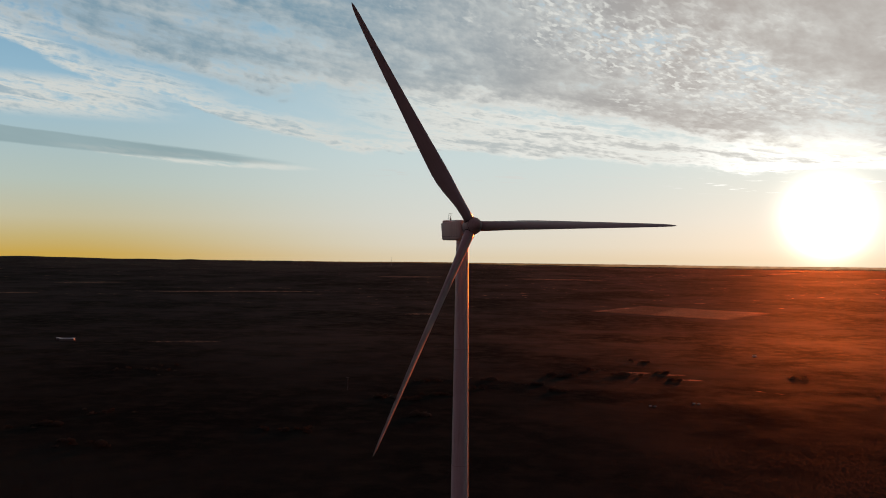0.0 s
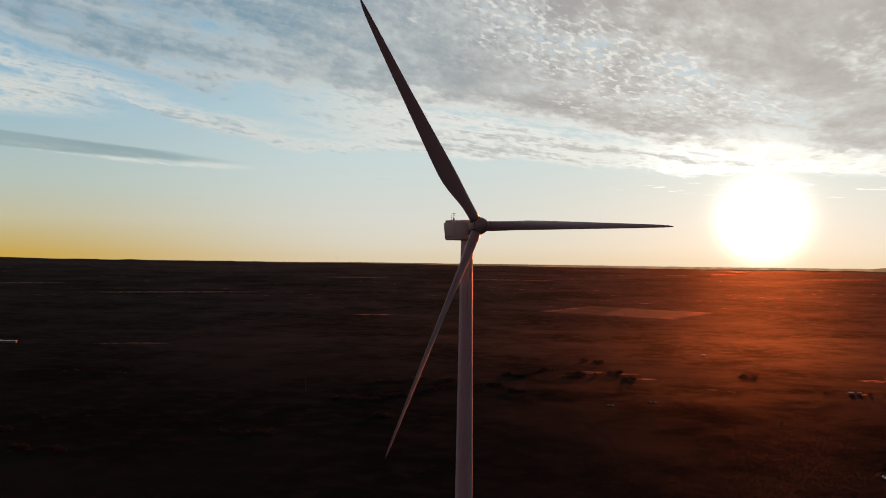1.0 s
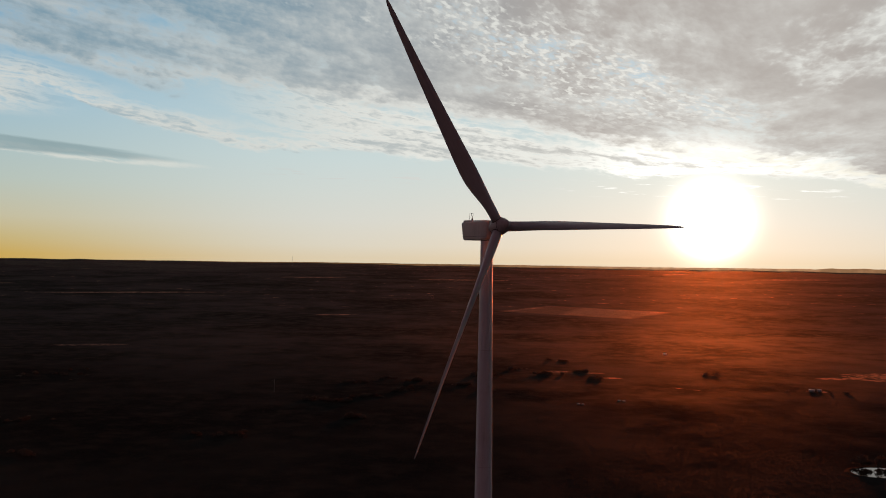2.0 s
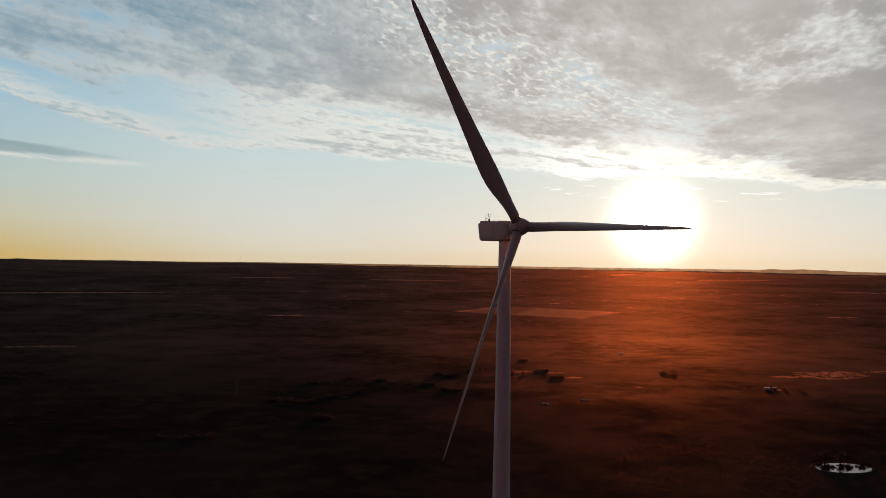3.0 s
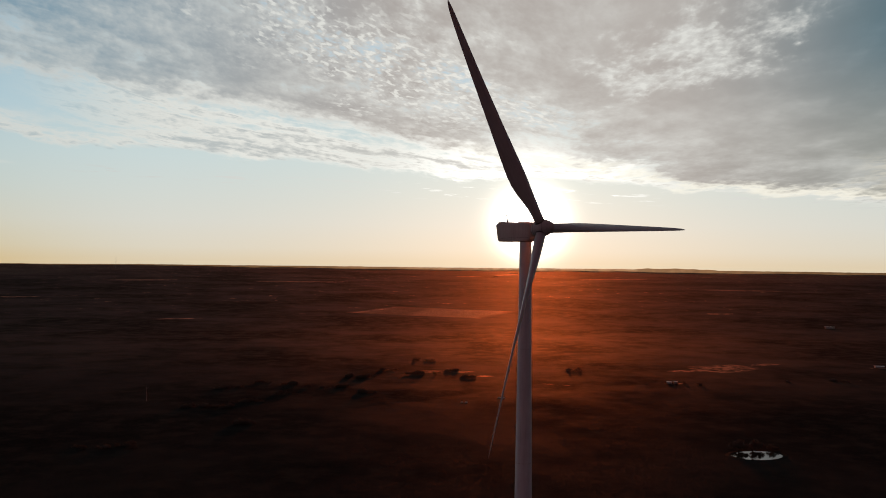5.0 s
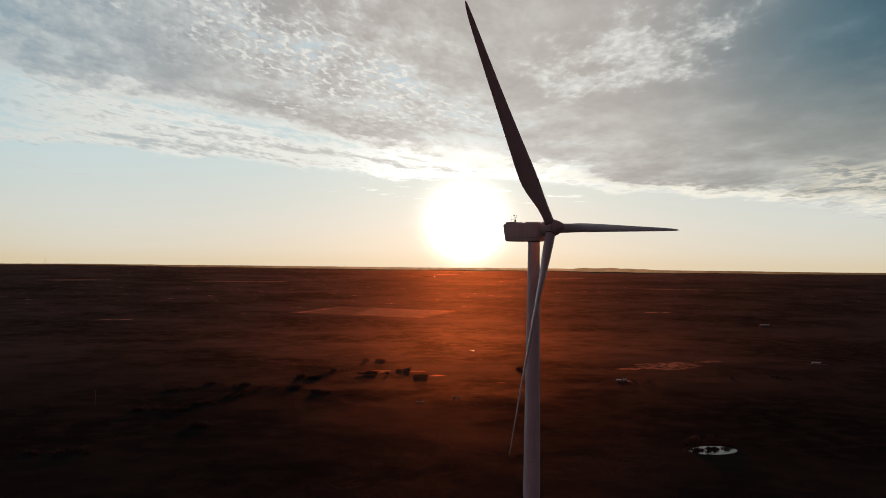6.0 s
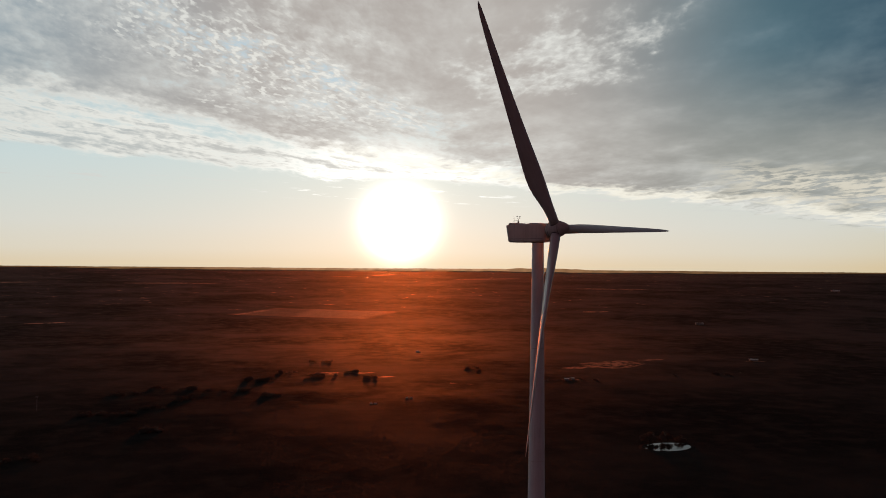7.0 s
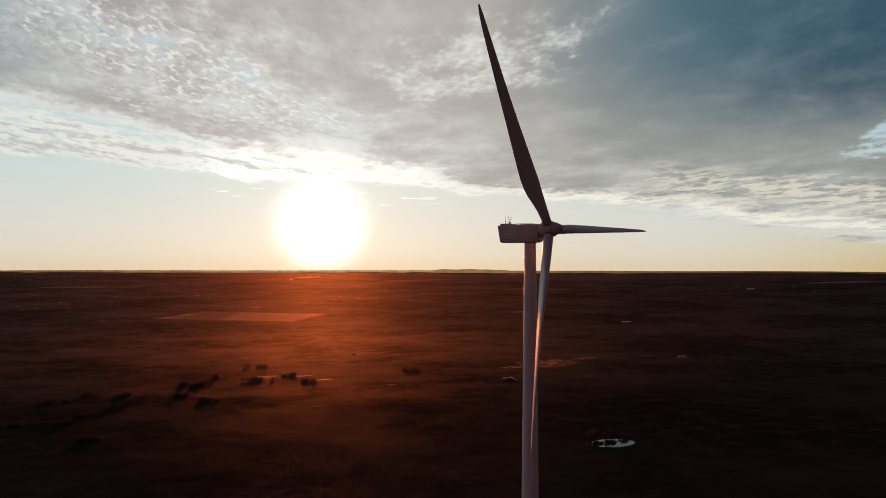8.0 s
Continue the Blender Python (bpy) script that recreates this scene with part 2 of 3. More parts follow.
TOWER_PAINT = paint("tower_paint", (0.70, 0.70, 0.72), (0.45, 0.43, 0.42), 0.45)
BLADE_PAINT = paint("blade_paint", (0.58, 0.56, 0.56), (0.36, 0.33, 0.32), 0.4, 0.6)
SHELL_PAINT = paint("nacelle_paint", (0.56, 0.52, 0.50), (0.34, 0.30, 0.28), 0.5, 0.7)
SEAM_DARK = paint("seam_sealant", (0.05, 0.045, 0.045), (0.03, 0.03, 0.03), 0.7)
METAL_DARK = paint("galvanised_steel", (0.22, 0.22, 0.23), (0.12, 0.11, 0.10), 0.45)
WALL_WHITE = paint("limewashed_wall", (0.75, 0.73, 0.70), (0.5, 0.45, 0.4), 0.8)
ROOF_SHEET = paint("roof_sheet", (0.72, 0.72, 0.72), (0.5, 0.45, 0.40), 0.28)
WALL_GREY = paint("grey_wall", (0.30, 0.28, 0.25), (0.18, 0.16, 0.14), 0.85)
CONCRETE = paint("concrete", (0.32, 0.31, 0.29), (0.2, 0.19, 0.18), 0.85)

# bare clearings in the scrub: x, y, half length, half width, turn, strength
FIELD = (75, 1620, 135, 103, -26)
CLEARINGS = [
    (-42, 1662, 100, 9, 63, 1.0),
    (-1015, 1866, 205, 20, 28, 1.0), (-1415, 1580, 55, 18, 30, 0.9), (-1550, 2034, 100, 24, 34, 0.7),
    (-842, 2893, 120, 36, 27, 0.8), (-385, 1408, 38, 9, 22, 1.0), (-538, 818, 45, 10, 20, 0.45),
    (330, 722, 44, 30, 35, 0.6), (388, 757, 22, 10, 20, 0.5), (285, 700, 26, 10, 10, 0.6),
    (127, 597, 12, 1.8, -29, 1.0), (236, 606, 10, 6, 0, 0.8), (660, 1584, 34, 12, 6, 0.8),
    (1573, 3848, 70, 60, 10, 0.8), (505, 727, 12, 5, -15, 0.7), (2340, 2526, 200, 45, 0, 0.9),
    (530, 3700, 120, 40, 60, 0.9), (330, 3500, 60, 30, 10, 0.7), (30, 690, 30, 10, 0, 0.5), (60, 655, 18, 7, 0, 0.5),
    (900, 3300, 150, 50, 10, 0.5), (-300, 2900, 160, 40, 0, 0.6), (1100, 2500, 120, 25, -10, 0.5),
]


def make_ground_material():
    m, tree, bsdf = material("dry_scrubland", 0.78)
    co = place_of(tree)
    sep = tree.nodes.new("ShaderNodeSeparateXYZ")
    tree.links.new(co, sep.inputs[0])
    x, y = Val(tree, sep.outputs[0]), Val(tree, sep.outputs[1])
    n1 = noise_tex(tree, co, 0.004, 6.0, 0.62)
    n2 = noise_tex(tree, co, 0.05, 5.0, 0.65)
    n3 = noise_tex(tree, co, 0.45, 4.0, 0.6)
    wob = noise_tex(tree, co, 0.018, 5.0, 0.65) - 0.5
    soil = None
    for cx, cy, a, b, turn, s in CLEARINGS:
        c, n = math.cos(radians(turn)), math.sin(radians(turn))
        dx, dy = x - cx, y - cy
        p, q = (dx * c + dy * n) / a, (dy * c - dx * n) / b
        d = (p * p + q * q + wob * 2.2).step(1.15, 0.6) * s
        soil = d if soil is None else soil.op("MAXIMUM", d)
    spots = noise_tex(tree, co, 0.03, 2.0, 0.5).step(0.67, 0.73) * y.step(1300.0, 2000.0) * n1.step(0.42, 0.55)
    specks = noise_tex(tree, co, 0.11, 2.0, 0.5).step(0.64, 0.70) * y.step(2300.0, 3300.0) * n1.step(0.40, 0.50) * x.step(600.0, -600.0)
    soil = soil.op("MAXIMUM", spots * 0.7).op("MAXIMUM", specks * 0.8)
    scrub = blend(tree, n1.step(0.38, 0.64), (0.012, 0.0145, 0.014), (0.030, 0.033, 0.030))
    scrub = blend(tree, n2.step(0.42, 0.70), scrub, (0.034, 0.033, 0.027))
    # scrub colour turns paler and dotted on the slopes before the horizon
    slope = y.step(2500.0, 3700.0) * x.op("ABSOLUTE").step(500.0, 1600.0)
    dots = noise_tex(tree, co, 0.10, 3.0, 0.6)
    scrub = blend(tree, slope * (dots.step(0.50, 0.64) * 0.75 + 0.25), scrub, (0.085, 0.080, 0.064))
    # red-brown earth; the orange of the backlight is mixed into its colour
    earth = blend(tree, n3.step(0.3, 0.7), (0.24, 0.11, 0.055), (0.48, 0.28, 0.16))
    soil = soil * (n2.step(0.40, 0.54) * 0.9 + 0.1) * noise_tex(tree, co, 0.12, 5.0, 0.7).step(0.42, 0.54)
    # one ploughed field with straight sides, its eastern strip paler
    fx, fy, fa, fb, turn = FIELD
    c, n = math.cos(radians(turn)), math.sin(radians(turn))
    dx, dy = x - fx, y - fy
    p, q = ((dx * c + dy * n) / fa).op("ABSOLUTE"), ((dy * c - dx * n) / fb).op("ABSOLUTE")
    strip = (x - (y - 1616.0) * 0.25 + wob * 14.0).step(30.0, 62.0)
    field = (p.op("MAXIMUM", q) + wob * 0.25).step(1.10, 0.88) * (0.16 + n2 * 0.40 + strip * (0.25 + n2 * 0.35))
    bare, soil = soil, soil.op("MAXIMUM", field)
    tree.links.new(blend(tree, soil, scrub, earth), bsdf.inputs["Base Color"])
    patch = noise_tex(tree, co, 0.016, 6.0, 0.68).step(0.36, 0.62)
    # shade put into the gloss: near ground dulled, far ground left to glow sunward
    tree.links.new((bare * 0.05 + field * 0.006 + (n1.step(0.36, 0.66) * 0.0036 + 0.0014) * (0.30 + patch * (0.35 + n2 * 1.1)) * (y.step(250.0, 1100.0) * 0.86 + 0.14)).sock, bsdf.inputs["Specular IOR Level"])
    bump(tree, bsdf, n2 * 0.8 + n3 * 0.2, 0.07, 1.5)
    return m


def make_leaf_material(name, a, b, facing, gloss, rough):
    m, tree, bsdf = material(name, rough)
    info = tree.nodes.new("ShaderNodeObjectInfo")
    geo = tree.nodes.new("ShaderNodeNewGeometry")
    isl = Val(tree, geo.outputs["Random Per Island"])
    rnd = Val(tree, info.outputs["Random"])
    tree.links.new(blend(tree, isl * 0.7 + rnd * 0.3, a, b), bsdf.inputs["Base Color"])
    bsdf.inputs["Specular IOR Level"].default_value = gloss
    # normals turned mostly upwards so the sprays take light as the ground does
    mixn = tree.nodes.new("ShaderNodeMix")
    mixn.data_type = "VECTOR"
    mixn.inputs[0].default_value = facing
    mixn.inputs[4].default_value = (0, 0, 1)
    tree.links.new(geo.outputs["Normal"], mixn.inputs[5])
    unit = tree.nodes.new("ShaderNodeVectorMath")
    unit.operation = "NORMALIZE"
    tree.links.new(mixn.outputs[1], unit.inputs[0])
    tree.links.new(unit.outputs[0], bsdf.inputs["Normal"])
    # thin leaves let some of the low sun through
    thin = tree.nodes.new("ShaderNodeBsdfTranslucent")
    thin.inputs["Color"].default_value = (0.050, 0.034, 0.018, 1)
    mixs = tree.nodes.new("ShaderNodeMixShader")
    mixs.inputs[0].default_value = 0.18
    tree.links.new(bsdf.outputs[0], mixs.inputs[1])
    tree.links.new(thin.outputs[0], mixs.inputs[2])
    tree.links.new(mixs.outputs[0], tree.nodes["Material Output"].inputs["Surface"])
    return m


def make_hills_glow():
    """Dark distant hills; the sunlit haze before them is painted in as emission."""
    m, tree, bsdf = material("hills_haze_glow", 0.95)
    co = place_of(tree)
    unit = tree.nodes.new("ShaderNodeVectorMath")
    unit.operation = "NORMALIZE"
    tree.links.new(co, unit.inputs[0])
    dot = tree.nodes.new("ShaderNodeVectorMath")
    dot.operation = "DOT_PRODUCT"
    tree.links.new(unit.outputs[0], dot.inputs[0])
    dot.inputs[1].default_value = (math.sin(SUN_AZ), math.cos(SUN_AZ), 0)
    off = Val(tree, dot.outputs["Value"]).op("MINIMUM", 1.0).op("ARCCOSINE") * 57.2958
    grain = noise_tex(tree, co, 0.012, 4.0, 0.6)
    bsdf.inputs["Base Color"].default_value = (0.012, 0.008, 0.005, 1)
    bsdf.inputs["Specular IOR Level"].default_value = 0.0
    # painted haze glow, brightest towards the sun's bearing
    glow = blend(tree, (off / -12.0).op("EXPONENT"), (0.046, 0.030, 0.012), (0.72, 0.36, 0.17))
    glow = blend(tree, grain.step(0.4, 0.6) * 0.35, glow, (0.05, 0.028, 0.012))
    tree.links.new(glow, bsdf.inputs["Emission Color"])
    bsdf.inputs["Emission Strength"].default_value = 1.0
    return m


HILLS_GLOW = make_hills_glow()
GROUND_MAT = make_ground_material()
LEAF = make_leaf_material("dusty_leaves", (0.080, 0.086, 0.066), (0.16, 0.157, 0.122), 0.30, 0.05, 0.76)
SCRUB_LEAF = make_leaf_material("scrub_leaves", (0.016, 0.019, 0.0175), (0.036, 0.038, 0.034), 0.03, 0.002, 0.72)
BARK = paint("dry_bark", (0.10, 0.07, 0.05), (0.05, 0.035, 0.025), 0.9)


def water_material():
    m, tree, bsdf = material("still_water", 0.03)
    bsdf.inputs["Base Color"].default_value = (0.012, 0.011, 0.008, 1)
    bsdf.inputs["IOR"].default_value = 1.33
    bump(tree, bsdf, noise_tex(tree, place_of(tree), 0.9, 3.0), 0.05, 0.02)
    return m


WATER = water_material()

# ---- mesh helpers ----


def finish(name, mesh, mat, parent=None, label="", smooth=False):
    ob = new(name, mesh)
    if mat:
        mesh.materials.append(mat)
    if smooth:
        mesh.polygons.foreach_set("use_smooth", [True] * len(mesh.polygons))
    if parent:
        ob.parent = parent
    if label:
        tagged(ob, label=label)
    return ob


def part(name, bm, mat, parent, label="", smooth=False):
    """Links a bmesh as one mesh object under a thing or a part."""
    mesh = bpy.data.meshes.new(name)
    bmesh.ops.recalc_face_normals(bm, faces=bm.faces)
    bm.to_mesh(mesh)
    bm.free()
    return finish(name, mesh, mat, parent, label, smooth)


def loft(bm, rings, cap0=True, cap1=True):
    rows = [[bm.verts.new(p) for p in r] for r in rings]
    n = len(rows[0])
    for a, b in zip(rows, rows[1:]):
        for i in range(n):
            bm.faces.new((a[i], a[(i + 1) % n], b[(i + 1) % n], b[i]))
    if cap0:
        bm.faces.new(rows[0][::-1])
    if cap1:
        bm.faces.new(rows[-1])
    return rows


def circle(r, z, n=48, m=None):
    pts = [Vector((r * math.cos(2 * math.pi * i / n), r * math.sin(2 * math.pi * i / n), z)) for i in range(n)]
    return [m @ p for p in pts] if m else pts


def box(bm, sx, sy, sz, m=None, bev=0.0):
    r = bmesh.ops.create_cube(bm, size=1.0, matrix=(m or Matrix()) @ Matrix.Diagonal((sx, sy, sz, 1)))
    if bev:
        es = list({e for v in r["verts"] for e in v.link_edges})
        bmesh.ops.bevel(bm, geom=es, offset=bev, segments=2, affect="EDGES")


def rod(bm, a, b, r0, r1, n=8):
    a, b = Vector(a), Vector(b)
    m = Matrix.Translation(a) @ (b - a).to_track_quat("Z", "Y").to_matrix().to_4x4()
    loft(bm, [circle(r0, 0, n, m), circle(r1, (b - a).length, n, m)])


def smoother(q):
    q = min(max(q, 0.0), 1.0)
    return q * q * (3 - 2 * q)


# ---- ground ----
CX, CY = -18.0, -182.0
RIM = 4850.0


def far_rise(az):
    """How much the hills beyond stand over the plain's own rim."""
    return 3.5 + 8.5 * smoother((az + 22) / 22) * (1 - 0.6 * smoother((az - 26) / 14))


def height(x, y):
    """A flat plain that swells into low hills, raised to fit the camera's horizon."""
    r = math.hypot(x - CX, y - CY)
    az = math.degrees(math.atan2(x - CX, y - CY))
    q = min(max((r - 1400) / (RIM - 1400), 0.0), 1.0) ** 1.15
    hills = 5.0 * noise.noise((az * 0.12, 2.0, 0)) + 3.0 * noise.noise((az * 0.55, 7.0, 0)) + 1.5 * noise.noise((az * 1.7, 9.0, 0))
    hills += 12.0 * math.exp(-((az + 41.0) / 10.0) ** 2) + 5 * math.exp(-((az + 23.4) / 0.8) ** 2) + 4 * math.exp(-((az + 29.3) / 0.7) ** 2) + 3 * math.exp(-((az + 38.0) / 1.6) ** 2) - far_rise(az)
    roll = 2.0 * noise.noise((x * 0.0022, y * 0.0022, 1.0)) * smoother((r - 1300) / 900)
    return 81.0 * q + hills * smoother((r - 4200) / 600) + roll * (1 - smoother((r - 4000) / 600))


def make_ground():
    radii = [0, 40, 90, 150, 220, 300] + [300 * 1.055 ** i for i in range(1, 52)]
    radii = [r for r in radii if r < RIM - 20] + [RIM]
    n = 480
    verts, faces = [(CX, CY, height(CX, CY))], []
    for r in radii[1:]:
        for i in range(n):
            a = 2 * math.pi * i / n
            x, y = CX + r * math.sin(a), CY + r * math.cos(a)
            verts.append((x, y, height(x, y)))
    faces += [(0, 1 + (i + 1) % n, 1 + i) for i in range(n)]
    for k in range(len(radii) - 2):
        a, b = 1 + k * n, 1 + (k + 1) * n
        faces += [(a + i, a + (i + 1) % n, b + (i + 1) % n, b + i) for i in range(n)]
    mesh = bpy.data.meshes.new("ground")
    mesh.from_pydata(verts, [], faces)
    ob = finish("ground", mesh, GROUND_MAT, smooth=True)
    tagged(ob, "dark dry scrubland plain with bare reddish clearings", "ground", kind="structure")


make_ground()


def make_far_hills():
    """Low hills that close the plain, with haze painted on as a glow."""
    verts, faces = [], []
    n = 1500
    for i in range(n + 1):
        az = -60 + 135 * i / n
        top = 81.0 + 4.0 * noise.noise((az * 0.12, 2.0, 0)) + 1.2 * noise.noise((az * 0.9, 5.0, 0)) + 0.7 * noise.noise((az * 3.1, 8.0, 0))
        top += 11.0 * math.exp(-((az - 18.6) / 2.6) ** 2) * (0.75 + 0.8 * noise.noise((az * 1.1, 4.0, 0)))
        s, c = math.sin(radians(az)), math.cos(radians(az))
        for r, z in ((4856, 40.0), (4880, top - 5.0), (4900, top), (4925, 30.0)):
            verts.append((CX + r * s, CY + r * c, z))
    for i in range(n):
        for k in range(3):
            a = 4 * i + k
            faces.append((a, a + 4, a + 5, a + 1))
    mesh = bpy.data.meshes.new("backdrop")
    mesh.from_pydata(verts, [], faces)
    ob = finish("backdrop", mesh, HILLS_GLOW, smooth=True)
    tagged(ob, "low brown hills on the far horizon with painted glowing haze", "hills", kind="structure")


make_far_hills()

# ---- wind turbine ----
HUB_Z, OVER, R = 115.45, 4.65, 50.0
YAW, TILT, CONE, PITCH, SPIN = 38.98, 7.0, 2.2, 42.0, -31.0


def section(chord, thick, rnd, n=28):
    """A blade's cross-section: x to the leading edge, y to the wind; rnd 1 is a round root."""
    pts = []
    for i in range(n):
        a = 2 * math.pi * i / n
        c = 0.5 * (1 + math.cos(a))
        t = 5 * thick * (0.2969 * math.sqrt(c) - 0.126 * c - 0.3516 * c ** 2 + 0.2843 * c ** 3 - 0.1036 * c ** 4)
        foil = Vector((chord * (0.32 - c), chord * (t * (1.15 if a < math.pi else -0.85) + 0.02 * math.sin(math.pi * c)), 0))
        ring = Vector((-0.5 * chord * math.cos(a), 0.5 * chord * math.sin(a), 0))
        pts.append(foil.lerp(ring, rnd))
    return pts


# span share, chord, thickness share, roundness, twist
BLADE = [(0.026, 2.05, 0.5, 1.0, 14), (0.06, 2.05, 0.5, 1.0, 14), (0.10, 2.25, 0.5, 0.75, 14), (0.14, 2.75, 0.45, 0.38, 13), (0.18, 3.3, 0.40, 0.12, 12),
         (0.22, 3.65, 0.35, 0.02, 11), (0.26, 3.7, 0.31, 0, 9.5), (0.32, 3.5, 0.28, 0, 8), (0.40, 3.12, 0.25, 0, 6), (0.50, 2.68, 0.22, 0, 4.5), (0.60, 2.28, 0.2, 0, 3),
         (0.70, 1.92, 0.19, 0, 2), (0.80, 1.56, 0.18, 0, 1), (0.88, 1.26, 0.17, 0, 0.5), (0.94, 0.98, 0.16, 0, 0), (0.975, 0.68, 0.16, 0, 0), (0.992, 0.38, 0.16, 0, 0), (1.0, 0.08, 0.16, 0, 0)]


def make_blade(parent):
    bm = bmesh.new()
    rings = []
    for f, chord, thick, rnd, twist in BLADE:
        a = radians(PITCH + twist)
        bend = 1.15 * f ** 2.2
        m = Matrix.Translation((0, bend, f * R)) @ Matrix.Rotation(a, 4, "Z")
        rings.append([m @ p for p in section(chord, thick, rnd)])
    loft(bm, rings)
    blade = part("blade", bm, BLADE_PAINT, parent, smooth=True)
    bm = bmesh.new()
    loft(bm, [circle(1.10, 1.18), circle(1.10, 1.62)], False, False)
    loft(bm, [circle(1.14, 1.36), circle(1.14, 1.46)])
    part("root_collar", bm, SEAM_DARK, blade, "dark sealed collar at the blade's root", smooth=False)
    return blade


def make_turbine():
    top = new("wind_turbine")
    tagged(top, "tall pale-grey three-bladed wind turbine standing in dark scrub", "wind turbine")

    def rad(z):
        return 2.42 - 1.17 * z / 113.0

    # tower: five flanged steel sections
    joints = [0.35, 21.0, 43.0, 66.0, 90.0, 112.6]
    for a, b in zip(joints, joints[1:]):
        bm = bmesh.new()
        zs = [a + (b - a) * i / 8 for i in range(9)]
        loft(bm, [circle(rad(z), z, 64) for z in zs], False, False)
        sec = part("tower_section", bm, TOWER_PAINT, top, smooth=False)
        for p in sec.data.polygons:
            p.use_smooth = abs(p.normal.z) < 0.5
        bm = bmesh.new()
        loft(bm, [circle(rad(b) + 0.012, b - 0.05, 64), circle(rad(b) + 0.02, b - 0.04, 64), circle(rad(b) + 0.02, b + 0.03, 64), circle(rad(b) + 0.012, b + 0.04, 64)], False, False)
        part("flange_seam", bm, SHELL_PAINT, sec)
    bm = bmesh.new()
    loft(bm, [circle(5.2, -0.6, 64), circle(5.2, 0.15, 64), circle(4.9, 0.3, 64), circle(2.9, 0.36, 64)])
    part("foundation", bm, CONCRETE, top, "round grey concrete foundation")
    bm = bmesh.new()
    box(bm, 0.9, 0.25, 2.1, Matrix.Translation((0, -2.42, 1.75)), 0.04)
    door = part("door", bm, METAL_DARK, top, "small grey steel door")
    bm = bmesh.new()
    for k in range(4):
        box(bm, 1.3, 0.3, 0.06, Matrix.Translation((0, -3.7 + 0.3 * k, 0.42 + 0.07 * k)))
    part("steps", bm, METAL_DARK, door)

    # yawed head: local +y is down the wind, -y the rotor's side
    head = pose(0, 0, 0, 0, 0, YAW)
    bm = bmesh.new()
    loft(bm, [circle(1.32, 112.55, 48), circle(1.42, 112.7, 48), circle(1.42, 113.0, 48)])
    part("yaw_ring", bm, SEAM_DARK, top, "dark yaw bearing ring under the nacelle")

    # nacelle shell: rounded rings along the axis
    def hull(y, w, z0, z1, r, n=6):
        pts = []
        for cx, cz, a0 in ((w - r, z1 - r, 0), (-w + r, z1 - r, 90), (-w + r, z0 + r, 180), (w - r, z0 + r, 270)):
            for i in range(n + 1):
                a = radians(a0 + 90 * i / n)
                pts.append(head @ Vector((cx + r * math.cos(a), y, cz + r * math.sin(a))))
        return pts

    bm = bmesh.new()
    B, T = 112.66, 116.45
    rings = [hull(6.80, 1.05, B + 0.75, T - 0.35, 0.3), hull(7.02, 1.35, B + 0.45, T - 0.05, 0.4), hull(6.95, 1.55, B + 0.12, T + 0.05, 0.42), hull(6.6, 1.62, B + 0.02, T + 0.08, 0.4),
             hull(3.0, 1.66, B - 0.02, T + 0.16, 0.38), hull(0.5, 1.68, B - 0.02, T + 0.28, 0.4), hull(-1.4, 1.66, B, T + 0.30, 0.5), hull(-2.2, 1.58, B + 0.08, T + 0.2, 0.7),
             hull(-2.55, 1.45, B + 0.25, T + 0.02, 0.9)]
    # the back end leans: its top overhangs
    for ring, lean in zip(rings[:4], (0.2, 0.2, 0.18, 0.12)):
        for i, p in enumerate(ring):
            ring[i] = p + (head.to_3x3() @ Vector((0, 1, 0))) * lean * (p.z - 114.6)
    loft(bm, rings)
    nac = part("nacelle", bm, SHELL_PAINT, top, "rounded grey-brown fibreglass nacelle housing", smooth=True)
    bm = bmesh.new()
    for s in (-1, 1):
        box(bm, 0.03, 8.6, 0.05, head @ Matrix.Translation((s * 1.665, 2.1, B + 0.78)))
    part("panel_seam", bm, SEAM_DARK, nac, "dark joint between the shell's panels")
    # raised cooler at the back of the roof
    bm = bmesh.new()
    loft(bm, [hull(6.72, 1.42, T - 0.1, T + 0.36, 0.12), hull(6.6, 1.5, T - 0.1, T + 0.46, 0.14), hull(4.6, 1.5, T - 0.1, T + 0.48, 0.14), hull(3.7, 1.46, T - 0.1, T + 0.34, 0.12), hull(3.2, 1.4, T - 0.1, T + 0.14, 0.1)])
    part("roof_cooler", bm, SHELL_PAINT, nac)
    bm = bmesh.new()
    loft(bm, [hull(1.6, 0.6, T + 0.2, T + 0.30, 0.04), hull(1.5, 0.66, T + 0.2, T + 0.36, 0.04), hull(0.4, 0.66, T + 0.22, T + 0.40, 0.04), hull(0.3, 0.6, T + 0.22, T + 0.34, 0.04)])
    part("roof_hatch", bm, SHELL_PAINT, nac)
    bm = bmesh.new()
    for s in (-0.9, 0.9):
        rod(bm, head @ Vector((s, -1.6, T + 0.3)), head @ Vector((s, 3.0, T + 0.42)), 0.03, 0.03)
        for k in range(4):
            rod(bm, head @ Vector((s, -1.6 + 1.5 * k, T + 0.15)), head @ Vector((s, -1.6 + 1.5 * k, T + 0.36)), 0.03, 0.03)
    part("roof_rail", bm, METAL_DARK, nac)
    # instruments
    bm = bmesh.new()
    rod(bm, head @ Vector((-0.5, 5.9, T + 0.4)), head @ Vector((-0.5, 5.9, T + 1.75)), 0.05, 0.03)
    rod(bm, head @ Vector((-0.5, 5.9, T + 1.7)), head @ Vector((-0.5, 5.9, T + 2.1)), 0.02, 0.012)
    part("lightning_rod", bm, METAL_DARK, nac, "thin steel rod on the roof")
    bm = bmesh.new()
